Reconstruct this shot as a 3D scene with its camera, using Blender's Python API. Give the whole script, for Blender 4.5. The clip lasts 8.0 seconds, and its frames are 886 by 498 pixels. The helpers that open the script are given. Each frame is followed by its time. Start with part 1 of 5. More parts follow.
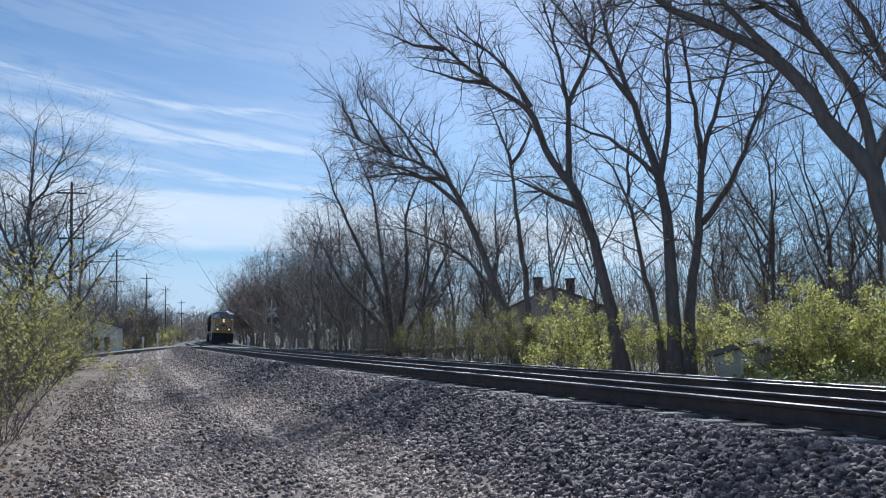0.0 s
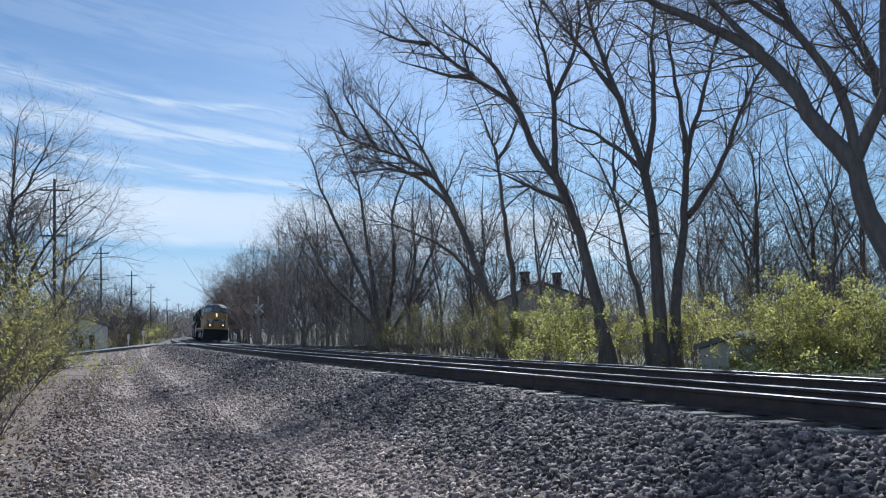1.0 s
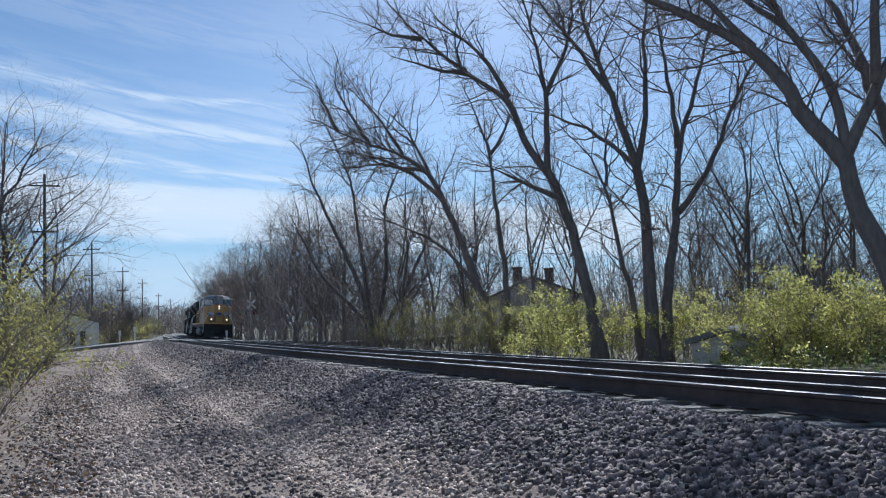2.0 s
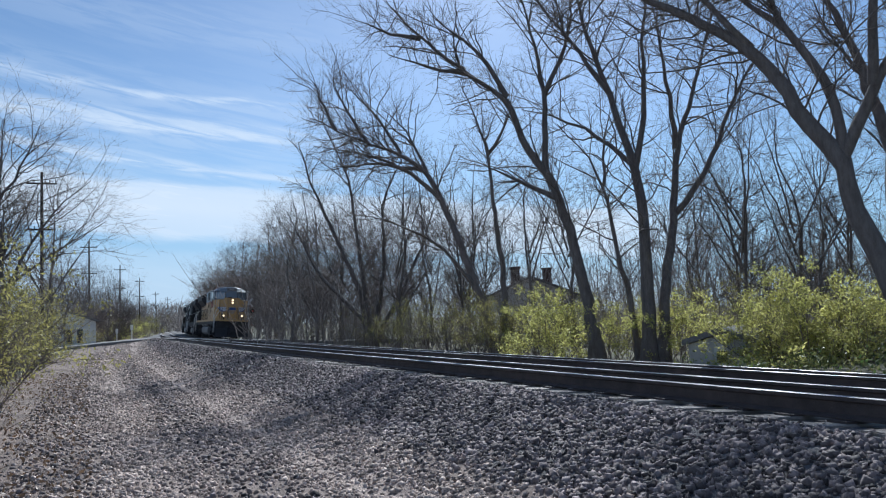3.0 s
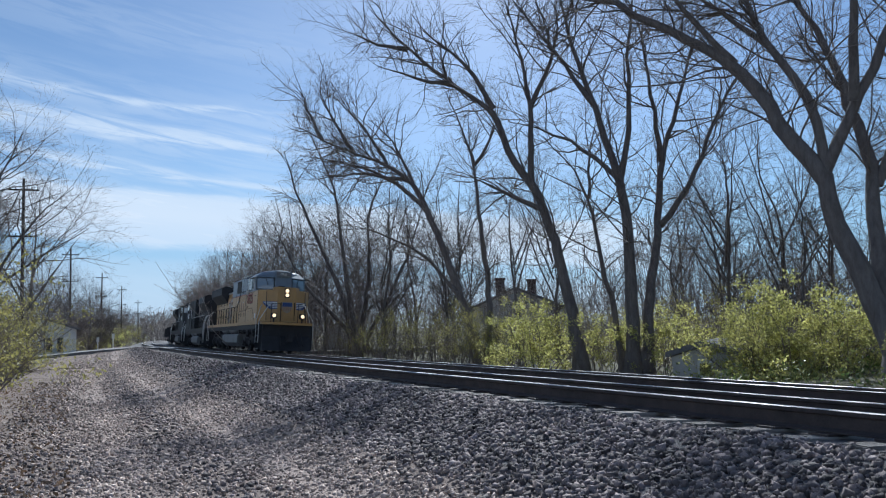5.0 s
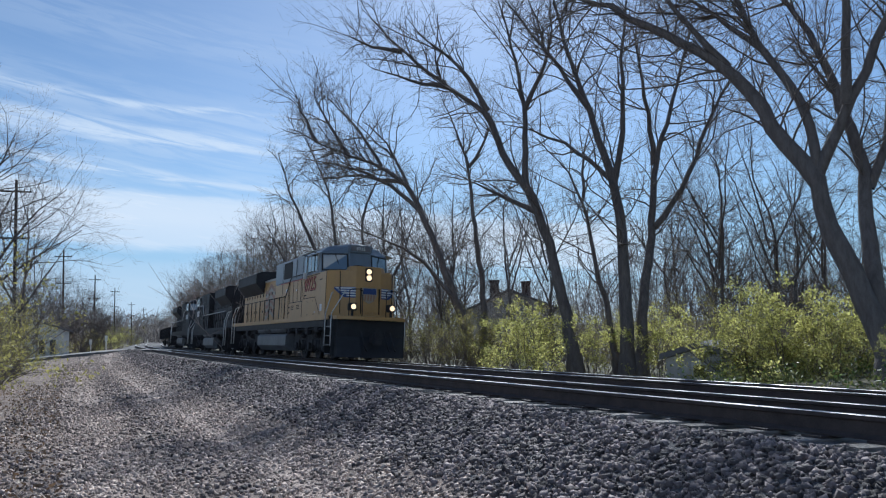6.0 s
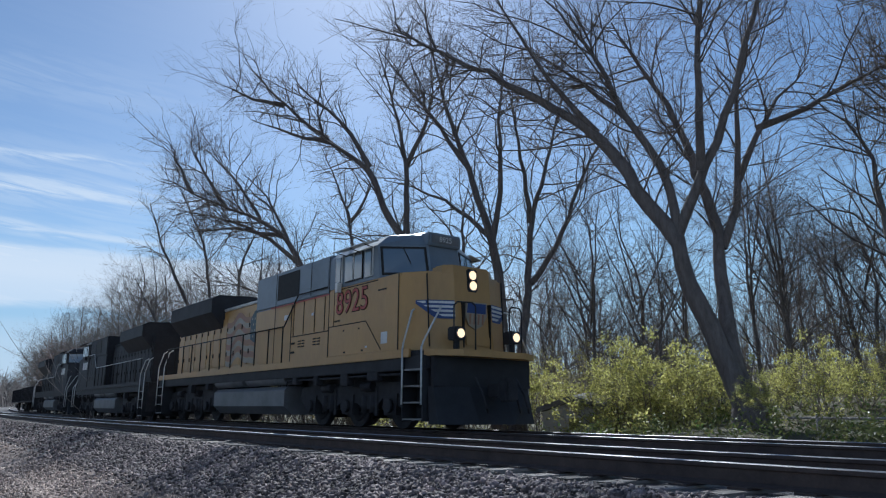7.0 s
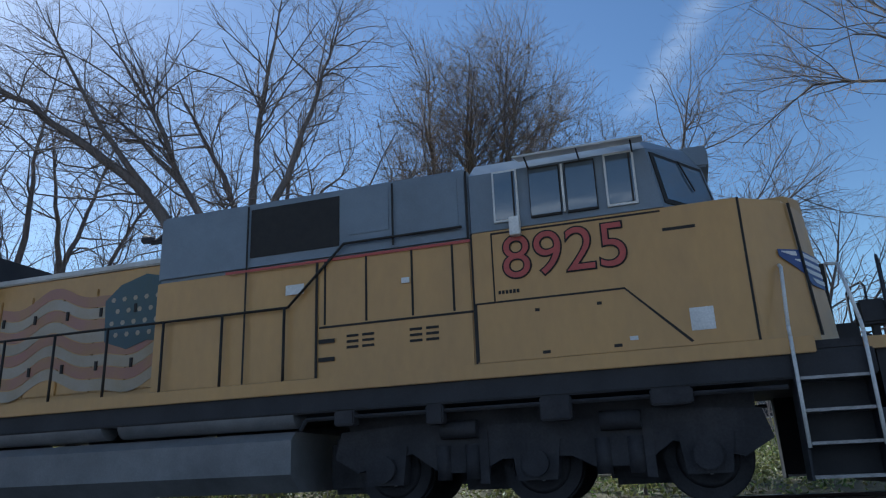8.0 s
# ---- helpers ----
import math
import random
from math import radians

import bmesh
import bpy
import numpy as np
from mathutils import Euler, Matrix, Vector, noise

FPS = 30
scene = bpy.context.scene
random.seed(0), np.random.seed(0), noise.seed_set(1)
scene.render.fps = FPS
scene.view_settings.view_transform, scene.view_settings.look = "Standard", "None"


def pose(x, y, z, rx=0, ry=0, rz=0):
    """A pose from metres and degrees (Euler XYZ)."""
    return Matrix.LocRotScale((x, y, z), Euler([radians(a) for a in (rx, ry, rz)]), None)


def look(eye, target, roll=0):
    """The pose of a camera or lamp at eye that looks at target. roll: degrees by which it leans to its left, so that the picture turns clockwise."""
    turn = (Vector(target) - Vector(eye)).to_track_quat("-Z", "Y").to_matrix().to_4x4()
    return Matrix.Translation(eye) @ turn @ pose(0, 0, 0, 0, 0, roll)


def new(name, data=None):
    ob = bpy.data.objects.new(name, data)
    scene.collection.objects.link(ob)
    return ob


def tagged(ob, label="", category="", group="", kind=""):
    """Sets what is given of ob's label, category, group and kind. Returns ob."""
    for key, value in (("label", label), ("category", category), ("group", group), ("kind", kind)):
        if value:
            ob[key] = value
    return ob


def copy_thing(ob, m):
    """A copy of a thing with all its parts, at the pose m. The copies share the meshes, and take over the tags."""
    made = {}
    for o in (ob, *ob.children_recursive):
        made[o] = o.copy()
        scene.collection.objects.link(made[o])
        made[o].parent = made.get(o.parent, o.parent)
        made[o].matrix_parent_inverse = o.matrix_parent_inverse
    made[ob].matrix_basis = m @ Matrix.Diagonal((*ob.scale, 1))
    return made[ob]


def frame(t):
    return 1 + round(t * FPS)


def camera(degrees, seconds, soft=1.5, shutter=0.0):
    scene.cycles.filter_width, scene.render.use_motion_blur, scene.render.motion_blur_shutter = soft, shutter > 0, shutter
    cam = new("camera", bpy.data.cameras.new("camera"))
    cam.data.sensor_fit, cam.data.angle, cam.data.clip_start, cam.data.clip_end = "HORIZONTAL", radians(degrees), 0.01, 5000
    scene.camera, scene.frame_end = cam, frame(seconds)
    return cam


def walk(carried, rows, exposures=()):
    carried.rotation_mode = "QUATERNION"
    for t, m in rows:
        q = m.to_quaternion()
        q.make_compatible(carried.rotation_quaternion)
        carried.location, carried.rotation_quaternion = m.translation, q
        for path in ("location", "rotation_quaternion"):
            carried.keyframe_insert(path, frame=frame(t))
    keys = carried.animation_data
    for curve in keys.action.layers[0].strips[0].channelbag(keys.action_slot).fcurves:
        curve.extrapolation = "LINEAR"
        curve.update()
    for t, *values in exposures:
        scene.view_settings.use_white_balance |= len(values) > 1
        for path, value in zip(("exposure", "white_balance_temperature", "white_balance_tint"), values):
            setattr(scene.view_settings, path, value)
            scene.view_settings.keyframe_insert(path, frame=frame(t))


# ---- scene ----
# ---- camera: hand-held on one spot, panning with the train at the end ----
EYE = 1.5
cam = camera(61.94, 8.0, soft=1.2)
TURNS = [
    (0.0, 95.95, 1.94, -24.40), (0.5, 95.78, 2.15, -24.89), (1.0, 95.54, 2.41, -25.38), (1.5, 95.28, 2.63, -25.88),
    (3.0, 95.11, 2.32, -26.15), (3.5, 95.28, 2.07, -26.38), (4.0, 95.39, 2.07, -26.63), (4.5, 95.60, 2.04, -26.97),
    (5.0, 95.89, 1.93, -27.33), (6.5, 96.23, 2.05, -28.62), (6.6, 96.33, 2.14, -29.12), (6.8, 97.35, 2.35, -31.56),
    (7.0, 99.94, 2.80, -36.95), (7.2, 102.33, 3.00, -43.87), (7.5, 104.29, 3.20, -56.09), (7.7, 104.46, 3.42, -63.97),
    (7.8, 104.32, 3.47, -67.69), (8.0, 103.46, 3.50, -71.82),
]
walk(cam, [(t, pose(0, 0, EYE, rx, ry, rz)) for t, rx, ry, rz in TURNS], [(0.0, 0.15, 5480, 5), (6.6, 0.08, 5500, 5), (7.2, 0.0, 5500, 5), (7.6, -0.05, 5350, 5), (8.0, 0.36, 5400, 5)])

# ---- sky and sun ----
SUN_AZ, SUN_EL = 32.0, 36.0
world = bpy.data.worlds.new("world")
scene.world = world
world.use_nodes = True
wn, wl = world.node_tree.nodes, world.node_tree.links
wn.clear()
sky = wn.new("ShaderNodeTexSky")
sky.sky_type, sky.sun_disc = "NISHITA", False
sky.sun_elevation, sky.sun_rotation = radians(SUN_EL), radians(SUN_AZ)
sky.air_density, sky.dust_density, sky.ozone_density = 1.0, 0.36, 3.0
coord = wn.new("ShaderNodeTexCoord")


def sky_node(kind, **values):
    n = wn.new(kind)
    for key, value in values.items():
        n.inputs[key].default_value = value
    return n


# cloud layers by height over the horizon: a low bank, thin streaks above it that sink eastwards, wisps higher up
def sky_math(kind, a, b=None, c=None):
    n = wn.new("ShaderNodeMath")
    n.operation = kind
    for k, v in enumerate((a, b, c)):
        if isinstance(v, (int, float)):
            n.inputs[k].default_value = v
        elif v is not None:
            wl.new(v, n.inputs[k])
    return n.outputs[0]


def sky_range(value, a, b, to_a=0.0, to_b=1.0):
    n = wn.new("ShaderNodeMapRange")
    n.interpolation_type = "SMOOTHSTEP"
    for key, v in (("From Min", a), ("From Max", b), ("To Min", to_a), ("To Max", to_b)):
        n.inputs[key].default_value = v
    wl.new(value, n.inputs["Value"])
    return n.outputs[0]


def sky_noise(x, y, **values):
    at = wn.new("ShaderNodeCombineXYZ")
    wl.new(x, at.inputs[0])
    wl.new(y, at.inputs[1])
    n = sky_node("ShaderNodeTexNoise", **values)
    wl.new(at.outputs[0], n.inputs["Vector"])
    return n.outputs["Fac"]


split = wn.new("ShaderNodeSeparateXYZ")
wl.new(coord.outputs["Generated"], split.inputs[0])
bearing = sky_math("MULTIPLY", sky_math("ARCTAN2", split.outputs["X"], split.outputs["Y"]), 57.2958)
height = sky_math("MULTIPLY", sky_math("ARCSINE", split.outputs["Z"]), 57.2958)
level = sky_math("MULTIPLY_ADD", bearing, 0.08, height)
tilted = sky_math("MULTIPLY_ADD", bearing, 0.16, height)
swell = sky_noise(sky_math("MULTIPLY", bearing, 0.07), sky_math("MULTIPLY", level, 0.45), Scale=1.0, Detail=5.0, Roughness=0.55)
fibre = sky_noise(sky_math("MULTIPLY", bearing, 0.16), sky_math("MULTIPLY", tilted, 1.5), Scale=1.0, Detail=9.0, Roughness=0.62, Distortion=0.5)
bent = sky_math("MULTIPLY_ADD", swell, 2.4, sky_math("MULTIPLY_ADD", fibre, 0.5, sky_math("ADD", level, -1.45)))
layers = wn.new("ShaderNodeValToRGB")
layers.color_ramp.interpolation = "EASE"
BANDS = ((4.0, 0.45), (5.4, 0.30), (6.5, 0.06), (7.2, 0.80), (9.2, 1.0), (10.7, 0.92), (11.1, 0.30), (11.6, 0.22), (12.0, 0.72), (12.5, 0.55), (13.1, 0.16), (14.2, 0.30), (14.9, 0.80), (15.4, 0.62), (16.0, 0.22), (16.8, 0.30), (17.3, 0.72), (17.8, 0.16), (19.5, 0.03), (22.0, 0.16), (25.0, 0.02))
while len(layers.color_ramp.elements) < len(BANDS):
    layers.color_ramp.elements.new(0.5)
for spot, (at, much) in zip(layers.color_ramp.elements, BANDS):
    spot.position, spot.color = at / 30, (much, much, much, 1)
wl.new(sky_math("DIVIDE", bent, 30.0), layers.inputs[0])
# the bank is close and even, the streaks above it are frayed
fray = sky_range(fibre, 0.36, 0.60, 0.25, 1.1)
frayed = sky_math("MAXIMUM", fray, sky_range(bent, 12.0, 10.2, 0.0, 1.0))
reach = sky_range(bearing, 24.0, 12.0)
reach = sky_math("MAXIMUM", reach, sky_math("MULTIPLY", sky_range(bearing, 48.0, 38.0), sky_range(level, 12.2, 10.6)))
cover = sky_math("MULTIPLY", sky_math("MULTIPLY", layers.outputs[0], frayed), sky_math("MULTIPLY", reach, 0.92))
haze = wn.new("ShaderNodeMixRGB")
haze.inputs[2].default_value = (3.3, 5.5, 7.9, 1)
wl.new(sky_range(height, 16.0, 0.0, 0.0, 0.75), haze.inputs[0])
wl.new(sky.outputs[0], haze.inputs[1])
# one faint old vapour trail, climbing eastwards
off_trail = sky_math("ABSOLUTE", sky_math("SUBTRACT", height, sky_math("MULTIPLY_ADD", bearing, 1.05, -71.2)))
trail = sky_math("MULTIPLY", sky_range(off_trail, 2.6, 0.0), sky_range(height, 20.5, 24.0))
cover = sky_math("MAXIMUM", cover, sky_math("MULTIPLY", trail, sky_math("MULTIPLY", sky_range(fibre, 0.3, 0.6, 0.5, 1.0), 0.20)))
blend = wn.new("ShaderNodeMixRGB")
blend.inputs[2].default_value = (8.9, 9.2, 9.7, 1)
wl.new(cover, blend.inputs[0])
wl.new(haze.outputs[0], blend.inputs[1])
back = sky_node("ShaderNodeBackground", Strength=0.080)
wl.new(blend.outputs[0], back.inputs["Color"])
wl.new(back.outputs[0], wn.new("ShaderNodeOutputWorld").inputs[0])

sun_way = Vector((math.sin(radians(SUN_AZ)) * math.cos(radians(SUN_EL)), math.cos(radians(SUN_AZ)) * math.cos(radians(SUN_EL)), math.sin(radians(SUN_EL))))
sun = new("sun", bpy.data.lights.new("sun", "SUN"))
sun.data.energy, sun.data.angle, sun.data.color = 5.2, radians(0.55), (1.0, 0.95, 0.87)
sun.matrix_world = look(sun_way * 200, (0, 0, 0))

# ---- materials ----
def surface(name, colour, rough=0.7, metal=0.0, second=None, scale=6.0, amount=0.5, bump=0.0, bump_scale=40.0, spread=0.0, glow=0.0, stretch=(1, 1, 1), fine=0.25, island=False):
    """A painted, stone, wood or metal surface: two colours mixed by coarse noise, fine grain, bump, and variation from piece to piece."""
    m = bpy.data.materials.new(name)
    m.use_nodes = True
    n, l = m.node_tree.nodes, m.node_tree.links
    b = n["Principled BSDF"]
    b.inputs["Roughness"].default_value, b.inputs["Metallic"].default_value = rough, metal
    tc, mp = n.new("ShaderNodeTexCoord"), n.new("ShaderNodeMapping")
    mp.inputs["Scale"].default_value = stretch
    l.new(tc.outputs["Object"], mp.inputs[0])
    big = n.new("ShaderNodeTexNoise")
    big.inputs["Scale"].default_value, big.inputs["Detail"].default_value, big.inputs["Roughness"].default_value = scale, 6.0, 0.65
    l.new(mp.outputs[0], big.inputs["Vector"])
    ramp = n.new("ShaderNodeValToRGB")
    ramp.color_ramp.elements[0].position, ramp.color_ramp.elements[1].position = 0.5 - 0.25 * amount, 0.5 + 0.30 * amount
    second = second or tuple(c * 0.6 for c in colour)
    ramp.color_ramp.elements[0].color, ramp.color_ramp.elements[1].color = (*second, 1), (*colour, 1)
    l.new(big.outputs["Fac"], ramp.inputs[0])
    grain = n.new("ShaderNodeTexNoise")
    grain.inputs["Scale"].default_value, grain.inputs["Detail"].default_value = bump_scale, 5.0
    l.new(mp.outputs[0], grain.inputs["Vector"])
    gain = n.new("ShaderNodeMapRange")
    gain.inputs["To Min"].default_value, gain.inputs["To Max"].default_value = 1 - fine, 1 + fine
    l.new(grain.outputs["Fac"], gain.inputs["Value"])
    value = gain.outputs[0]
    if spread:
        geo = n.new("ShaderNodeNewGeometry") if island else n.new("ShaderNodeObjectInfo")
        rnd = n.new("ShaderNodeMapRange")
        rnd.inputs["To Min"].default_value, rnd.inputs["To Max"].default_value = 1 - spread, 1 + spread
        l.new(geo.outputs["Random Per Island" if island else "Random"], rnd.inputs["Value"])
        mul = n.new("ShaderNodeMath")
        mul.operation = "MULTIPLY"
        l.new(value, mul.inputs[0])
        l.new(rnd.outputs[0], mul.inputs[1])
        value = mul.outputs[0]
    tint = n.new("ShaderNodeVectorMath")
    tint.operation = "SCALE"
    l.new(ramp.outputs[0], tint.inputs[0])
    l.new(value, tint.inputs["Scale"])
    l.new(tint.outputs[0], b.inputs["Base Color"])
    if bump:
        bp = n.new("ShaderNodeBump")
        bp.inputs["Strength"].default_value, bp.inputs["Distance"].default_value = bump, 0.02
        l.new(grain.outputs["Fac"], bp.inputs["Height"])
        l.new(bp.outputs[0], b.inputs["Normal"])
    if glow:
        b.inputs["Emission Color"].default_value, b.inputs["Emission Strength"].default_value = (*colour, 1), glow
    return m


def leaf_surface(name, colour, second, through_light=0.35):
    m = surface(name, colour, 0.55, 0, second, 0.8, 0.9, spread=0.45, island=True)
    n, l = m.node_tree.nodes, m.node_tree.links
    b, out = n["Principled BSDF"], n["Material Output"]
    t, mix = n.new("ShaderNodeBsdfTranslucent"), n.new("ShaderNodeMixShader")
    mix.inputs[0].default_value = through_light
    src = b.inputs["Base Color"].links[0].from_socket
    l.new(src, t.inputs["Color"])
    l.new(b.outputs[0], mix.inputs[1])
    l.new(t.outputs[0], mix.inputs[2])
    l.new(mix.outputs[0], out.inputs[0])
    return m


def glass_surface(name, tint, rough=0.05):
    m = surface(name, tint, rough, 0, tint, 2, 0.2, fine=0.05)
    m.node_tree.nodes["Principled BSDF"].inputs["Specular IOR Level"].default_value = 0.9
    return m


M = dict(
    stone=surface("ballast_stone", (0.25, 0.20, 0.19), 0.85, 0, (0.105, 0.085, 0.082), 1.2, 0.8, 0.3, 90, spread=0.8, island=True),
    pebble=surface("path_stone", (0.56, 0.45, 0.38), 0.9, 0, (0.25, 0.19, 0.165), 0.9, 0.9, 0.3, 90, spread=0.65, island=True),
    rail_side=surface("rusted_rail_steel", (0.095, 0.07, 0.062), 0.8, 0.1, (0.05, 0.037, 0.034), 4, 0.7, 0.3, 60),
    rail_top=surface("polished_rail_head", (0.42, 0.41, 0.42), 0.36, 1.0, (0.27, 0.26, 0.26), 3, 0.5, stretch=(1, 0.05, 1)),
    tie=surface("weathered_tie_wood", (0.46, 0.415, 0.37), 0.9, 0, (0.15, 0.125, 0.11), 5, 0.8, 0.6, 30, spread=0.35, stretch=(0.3, 6, 6)),
    asphalt=surface("road_asphalt", (0.24, 0.235, 0.23), 0.9, 0, (0.16, 0.155, 0.15), 1.5, 0.7, 0.3, 80),
    bark=surface("tree_bark", (0.23, 0.20, 0.185), 0.95, 0, (0.115, 0.098, 0.092), 3, 0.8, 0.9, 26, stretch=(3, 3, 0.7), spread=0.15),
    twig=surface("twig_bark", (0.24, 0.20, 0.175), 0.9, 0, (0.14, 0.112, 0.10), 2, 0.8, 0, 30, spread=0.2),
    # lighter copy of the twig colour, with the light on far brush put in
    lit_twig=surface("lit_brush_twig", (0.34, 0.29, 0.26), 0.9, 0, (0.20, 0.17, 0.155), 2, 0.8, 0, 30, spread=0.3, island=True),
    bud_twig=surface("brown_budding_twig", (0.26, 0.19, 0.12), 0.9, 0, (0.14, 0.10, 0.07), 2, 0.8, 0, 30, spread=0.3),
    red_twig=surface("budding_twig", (0.42, 0.235, 0.18), 0.9, 0, (0.25, 0.14, 0.11), 2, 0.8, 0, 30, spread=0.3),
    leaf=leaf_surface("spring_leaf", (0.61, 0.57, 0.20), (0.40, 0.39, 0.12), 0.62),
    leaf_dry=leaf_surface("olive_leaf", (0.45, 0.40, 0.13), (0.25, 0.23, 0.08), 0.5),
    leaf_dark=leaf_surface("dark_green_leaf", (0.13, 0.20, 0.05), (0.07, 0.11, 0.03)),
    dead_leaf=leaf_surface("dead_leaf", (0.30, 0.20, 0.12), (0.17, 0.11, 0.07), 0.15),
    grass=leaf_surface("grass_blade", (0.16, 0.22, 0.05), (0.22, 0.19, 0.08), 0.3),
    pole=surface("creosoted_pole", (0.06, 0.048, 0.04), 0.9, 0, (0.03, 0.025, 0.022), 3, 0.6, 0.4, 30, stretch=(3, 3, 0.3)),
    white=surface("white_paint", (0.74, 0.73, 0.70), 0.5, 0, (0.58, 0.57, 0.54), 2, 0.6),
    grey_roof=surface("grey_shingle", (0.22, 0.21, 0.21), 0.9, 0, (0.13, 0.125, 0.125), 2, 0.7, 0.6, 30),
    brick=surface("brick_red", (0.105, 0.068, 0.058), 0.9, 0, (0.07, 0.046, 0.04), 4, 0.7, 0.4, 40),
    stucco=surface("yellow_siding", (0.72, 0.60, 0.20), 0.8, 0, (0.60, 0.48, 0.15), 1, 0.6),
    pale=surface("pale_siding", (0.55, 0.53, 0.50), 0.8, 0, (0.42, 0.40, 0.38), 1.2, 0.6),
    dark_roof=surface("dark_shingle", (0.045, 0.042, 0.045), 0.9, 0, (0.025, 0.024, 0.026), 3, 0.6, 0.5, 30),
    pane=glass_surface("dark_window_glass", (0.03, 0.035, 0.045)),
    yellow=surface("yellow_loco_paint", (0.57, 0.33, 0.105), 0.42, 0, (0.42, 0.25, 0.095), 0.8, 1.0, 0.03, 9, fine=0.10, stretch=(1, 1, 0.45)),
    grey_paint=surface("grey_loco_paint", (0.20, 0.24, 0.285), 0.40, 0, (0.15, 0.175, 0.205), 1.0, 0.7, fine=0.1),
    # sunlight on the hood roof and sunshades is put into this pale colour
    sunlit_top=surface("sunlit_roof_paint", (0.62, 0.61, 0.58), 0.35, 0, (0.42, 0.40, 0.37), 2.0, 0.7, fine=0.12),
    black_paint=surface("black_loco_paint", (0.045, 0.045, 0.05), 0.62, 0, (0.028, 0.028, 0.031), 1.4, 0.7, fine=0.2),
    under=surface("grimy_running_gear", (0.058, 0.055, 0.058), 0.7, 0.05, (0.028, 0.027, 0.03), 2.5, 0.8, 0.2, 30, fine=0.3),
    tank=surface("grey_tank_paint", (0.22, 0.22, 0.225), 0.5, 0.05, (0.13, 0.13, 0.135), 1.2, 0.7, fine=0.2),
    red_paint=surface("red_paint", (0.50, 0.085, 0.065), 0.5, 0, (0.34, 0.07, 0.055), 4, 0.8, fine=0.2),
    dark_line=surface("dark_seam", (0.02, 0.016, 0.012), 0.7),
    blue_paint=surface("blue_paint", (0.035, 0.075, 0.24), 0.45, 0, (0.03, 0.055, 0.17), 2, 0.6, fine=0.1),
    flag_white=surface("faded_white_paint", (0.39, 0.34, 0.28), 0.5, 0, (0.34, 0.27, 0.17), 1.5, 0.8, fine=0.15),
    flag_blue=surface("faded_blue_paint", (0.045, 0.085, 0.12), 0.5, 0, (0.06, 0.09, 0.08), 1.5, 0.8, fine=0.15),
    flag_red=surface("faded_red_paint", (0.33, 0.16, 0.13), 0.5, 0, (0.34, 0.19, 0.09), 2, 0.6, fine=0.1),
    steel=surface("worn_steel", (0.32, 0.32, 0.33), 0.45, 0.8, (0.20, 0.19, 0.19), 5, 0.7),
    # bright reflections in the cab panes are put into this raised base colour
    cab_glass=glass_surface("cab_glass", (0.085, 0.11, 0.13), 0.03),
    lamp=surface("lit_headlight", (1.0, 0.66, 0.36), 0.4, glow=1.5),
    chrome=surface("lamp_bezel", (0.25, 0.25, 0.25), 0.35, 0.9),
    beacon=surface("red_marker", (0.6, 0.05, 0.03), 0.4),
)


M["cab_glass"].node_tree.nodes["Principled BSDF"].inputs["IOR"].default_value = 1.9
for dull in ("black_paint", "under"):
    M[dull].node_tree.nodes["Principled BSDF"].inputs["Specular IOR Level"].default_value = 0.25


def ground_surface():
    """One sheet: crushed stone by the rails, gravel on the path, leaf litter beyond, run into one another by noise."""
    m = surface("ground_cover", (0.19, 0.175, 0.17), 0.95, 0, (0.07, 0.064, 0.066), 9, 0.8, 1.0, 55, fine=0.5)
    n, l = m.node_tree.nodes, m.node_tree.links
    b = n["Principled BSDF"]
    grey = b.inputs["Base Color"].links[0].from_socket
    geo = n.new("ShaderNodeTexCoord")
    rag = n.new("ShaderNodeTexNoise")
    rag.inputs["Scale"].default_value, rag.inputs["Detail"].default_value = 0.9, 8.0
    l.new(geo.outputs["Object"], rag.inputs["Vector"])
    shift = n.new("ShaderNodeMapRange")
    shift.inputs["To Min"].default_value, shift.inputs["To Max"].default_value = -0.9, 0.9
    l.new(rag.outputs["Fac"], shift.inputs["Value"])
    last = grey
    for layer, colour, second, scale in (("path_share", (0.31, 0.235, 0.195), (0.12, 0.088, 0.076), 1.6), ("wheel_share", (0.56, 0.44, 0.37), (0.24, 0.18, 0.155), 2.6), ("litter_share", (0.13, 0.105, 0.06), (0.055, 0.06, 0.028), 0.7)):
        tex, ramp = n.new("ShaderNodeTexNoise"), n.new("ShaderNodeValToRGB")
        tex.inputs["Scale"].default_value, tex.inputs["Detail"].default_value, tex.inputs["Roughness"].default_value = scale, 10.0, 0.75
        l.new(geo.outputs["Object"], tex.inputs["Vector"])
        ramp.color_ramp.elements[0].position, ramp.color_ramp.elements[1].position = 0.36, 0.66
        ramp.color_ramp.elements[0].color, ramp.color_ramp.elements[1].color = (*second, 1), (*colour, 1)
        l.new(tex.outputs["Fac"], ramp.inputs[0])
        share, add, mix = n.new("ShaderNodeAttribute"), n.new("ShaderNodeMath"), n.new("ShaderNodeMixRGB")
        share.attribute_name = layer
        add.use_clamp = True
        l.new(share.outputs["Fac"], add.inputs[0])
        l.new(shift.outputs[0], add.inputs[1])
        keep = n.new("ShaderNodeMapRange")
        keep.inputs["From Min"].default_value, keep.inputs["From Max"].default_value = 0.35, 0.65
        l.new(add.outputs[0], keep.inputs["Value"])
        l.new(keep.outputs[0], mix.inputs[0])
        l.new(last, mix.inputs[1])
        l.new(ramp.outputs[0], mix.inputs[2])
        last = mix.outputs[0]
    l.new(last, b.inputs["Base Color"])
    return m


M["ground"] = ground_surface()


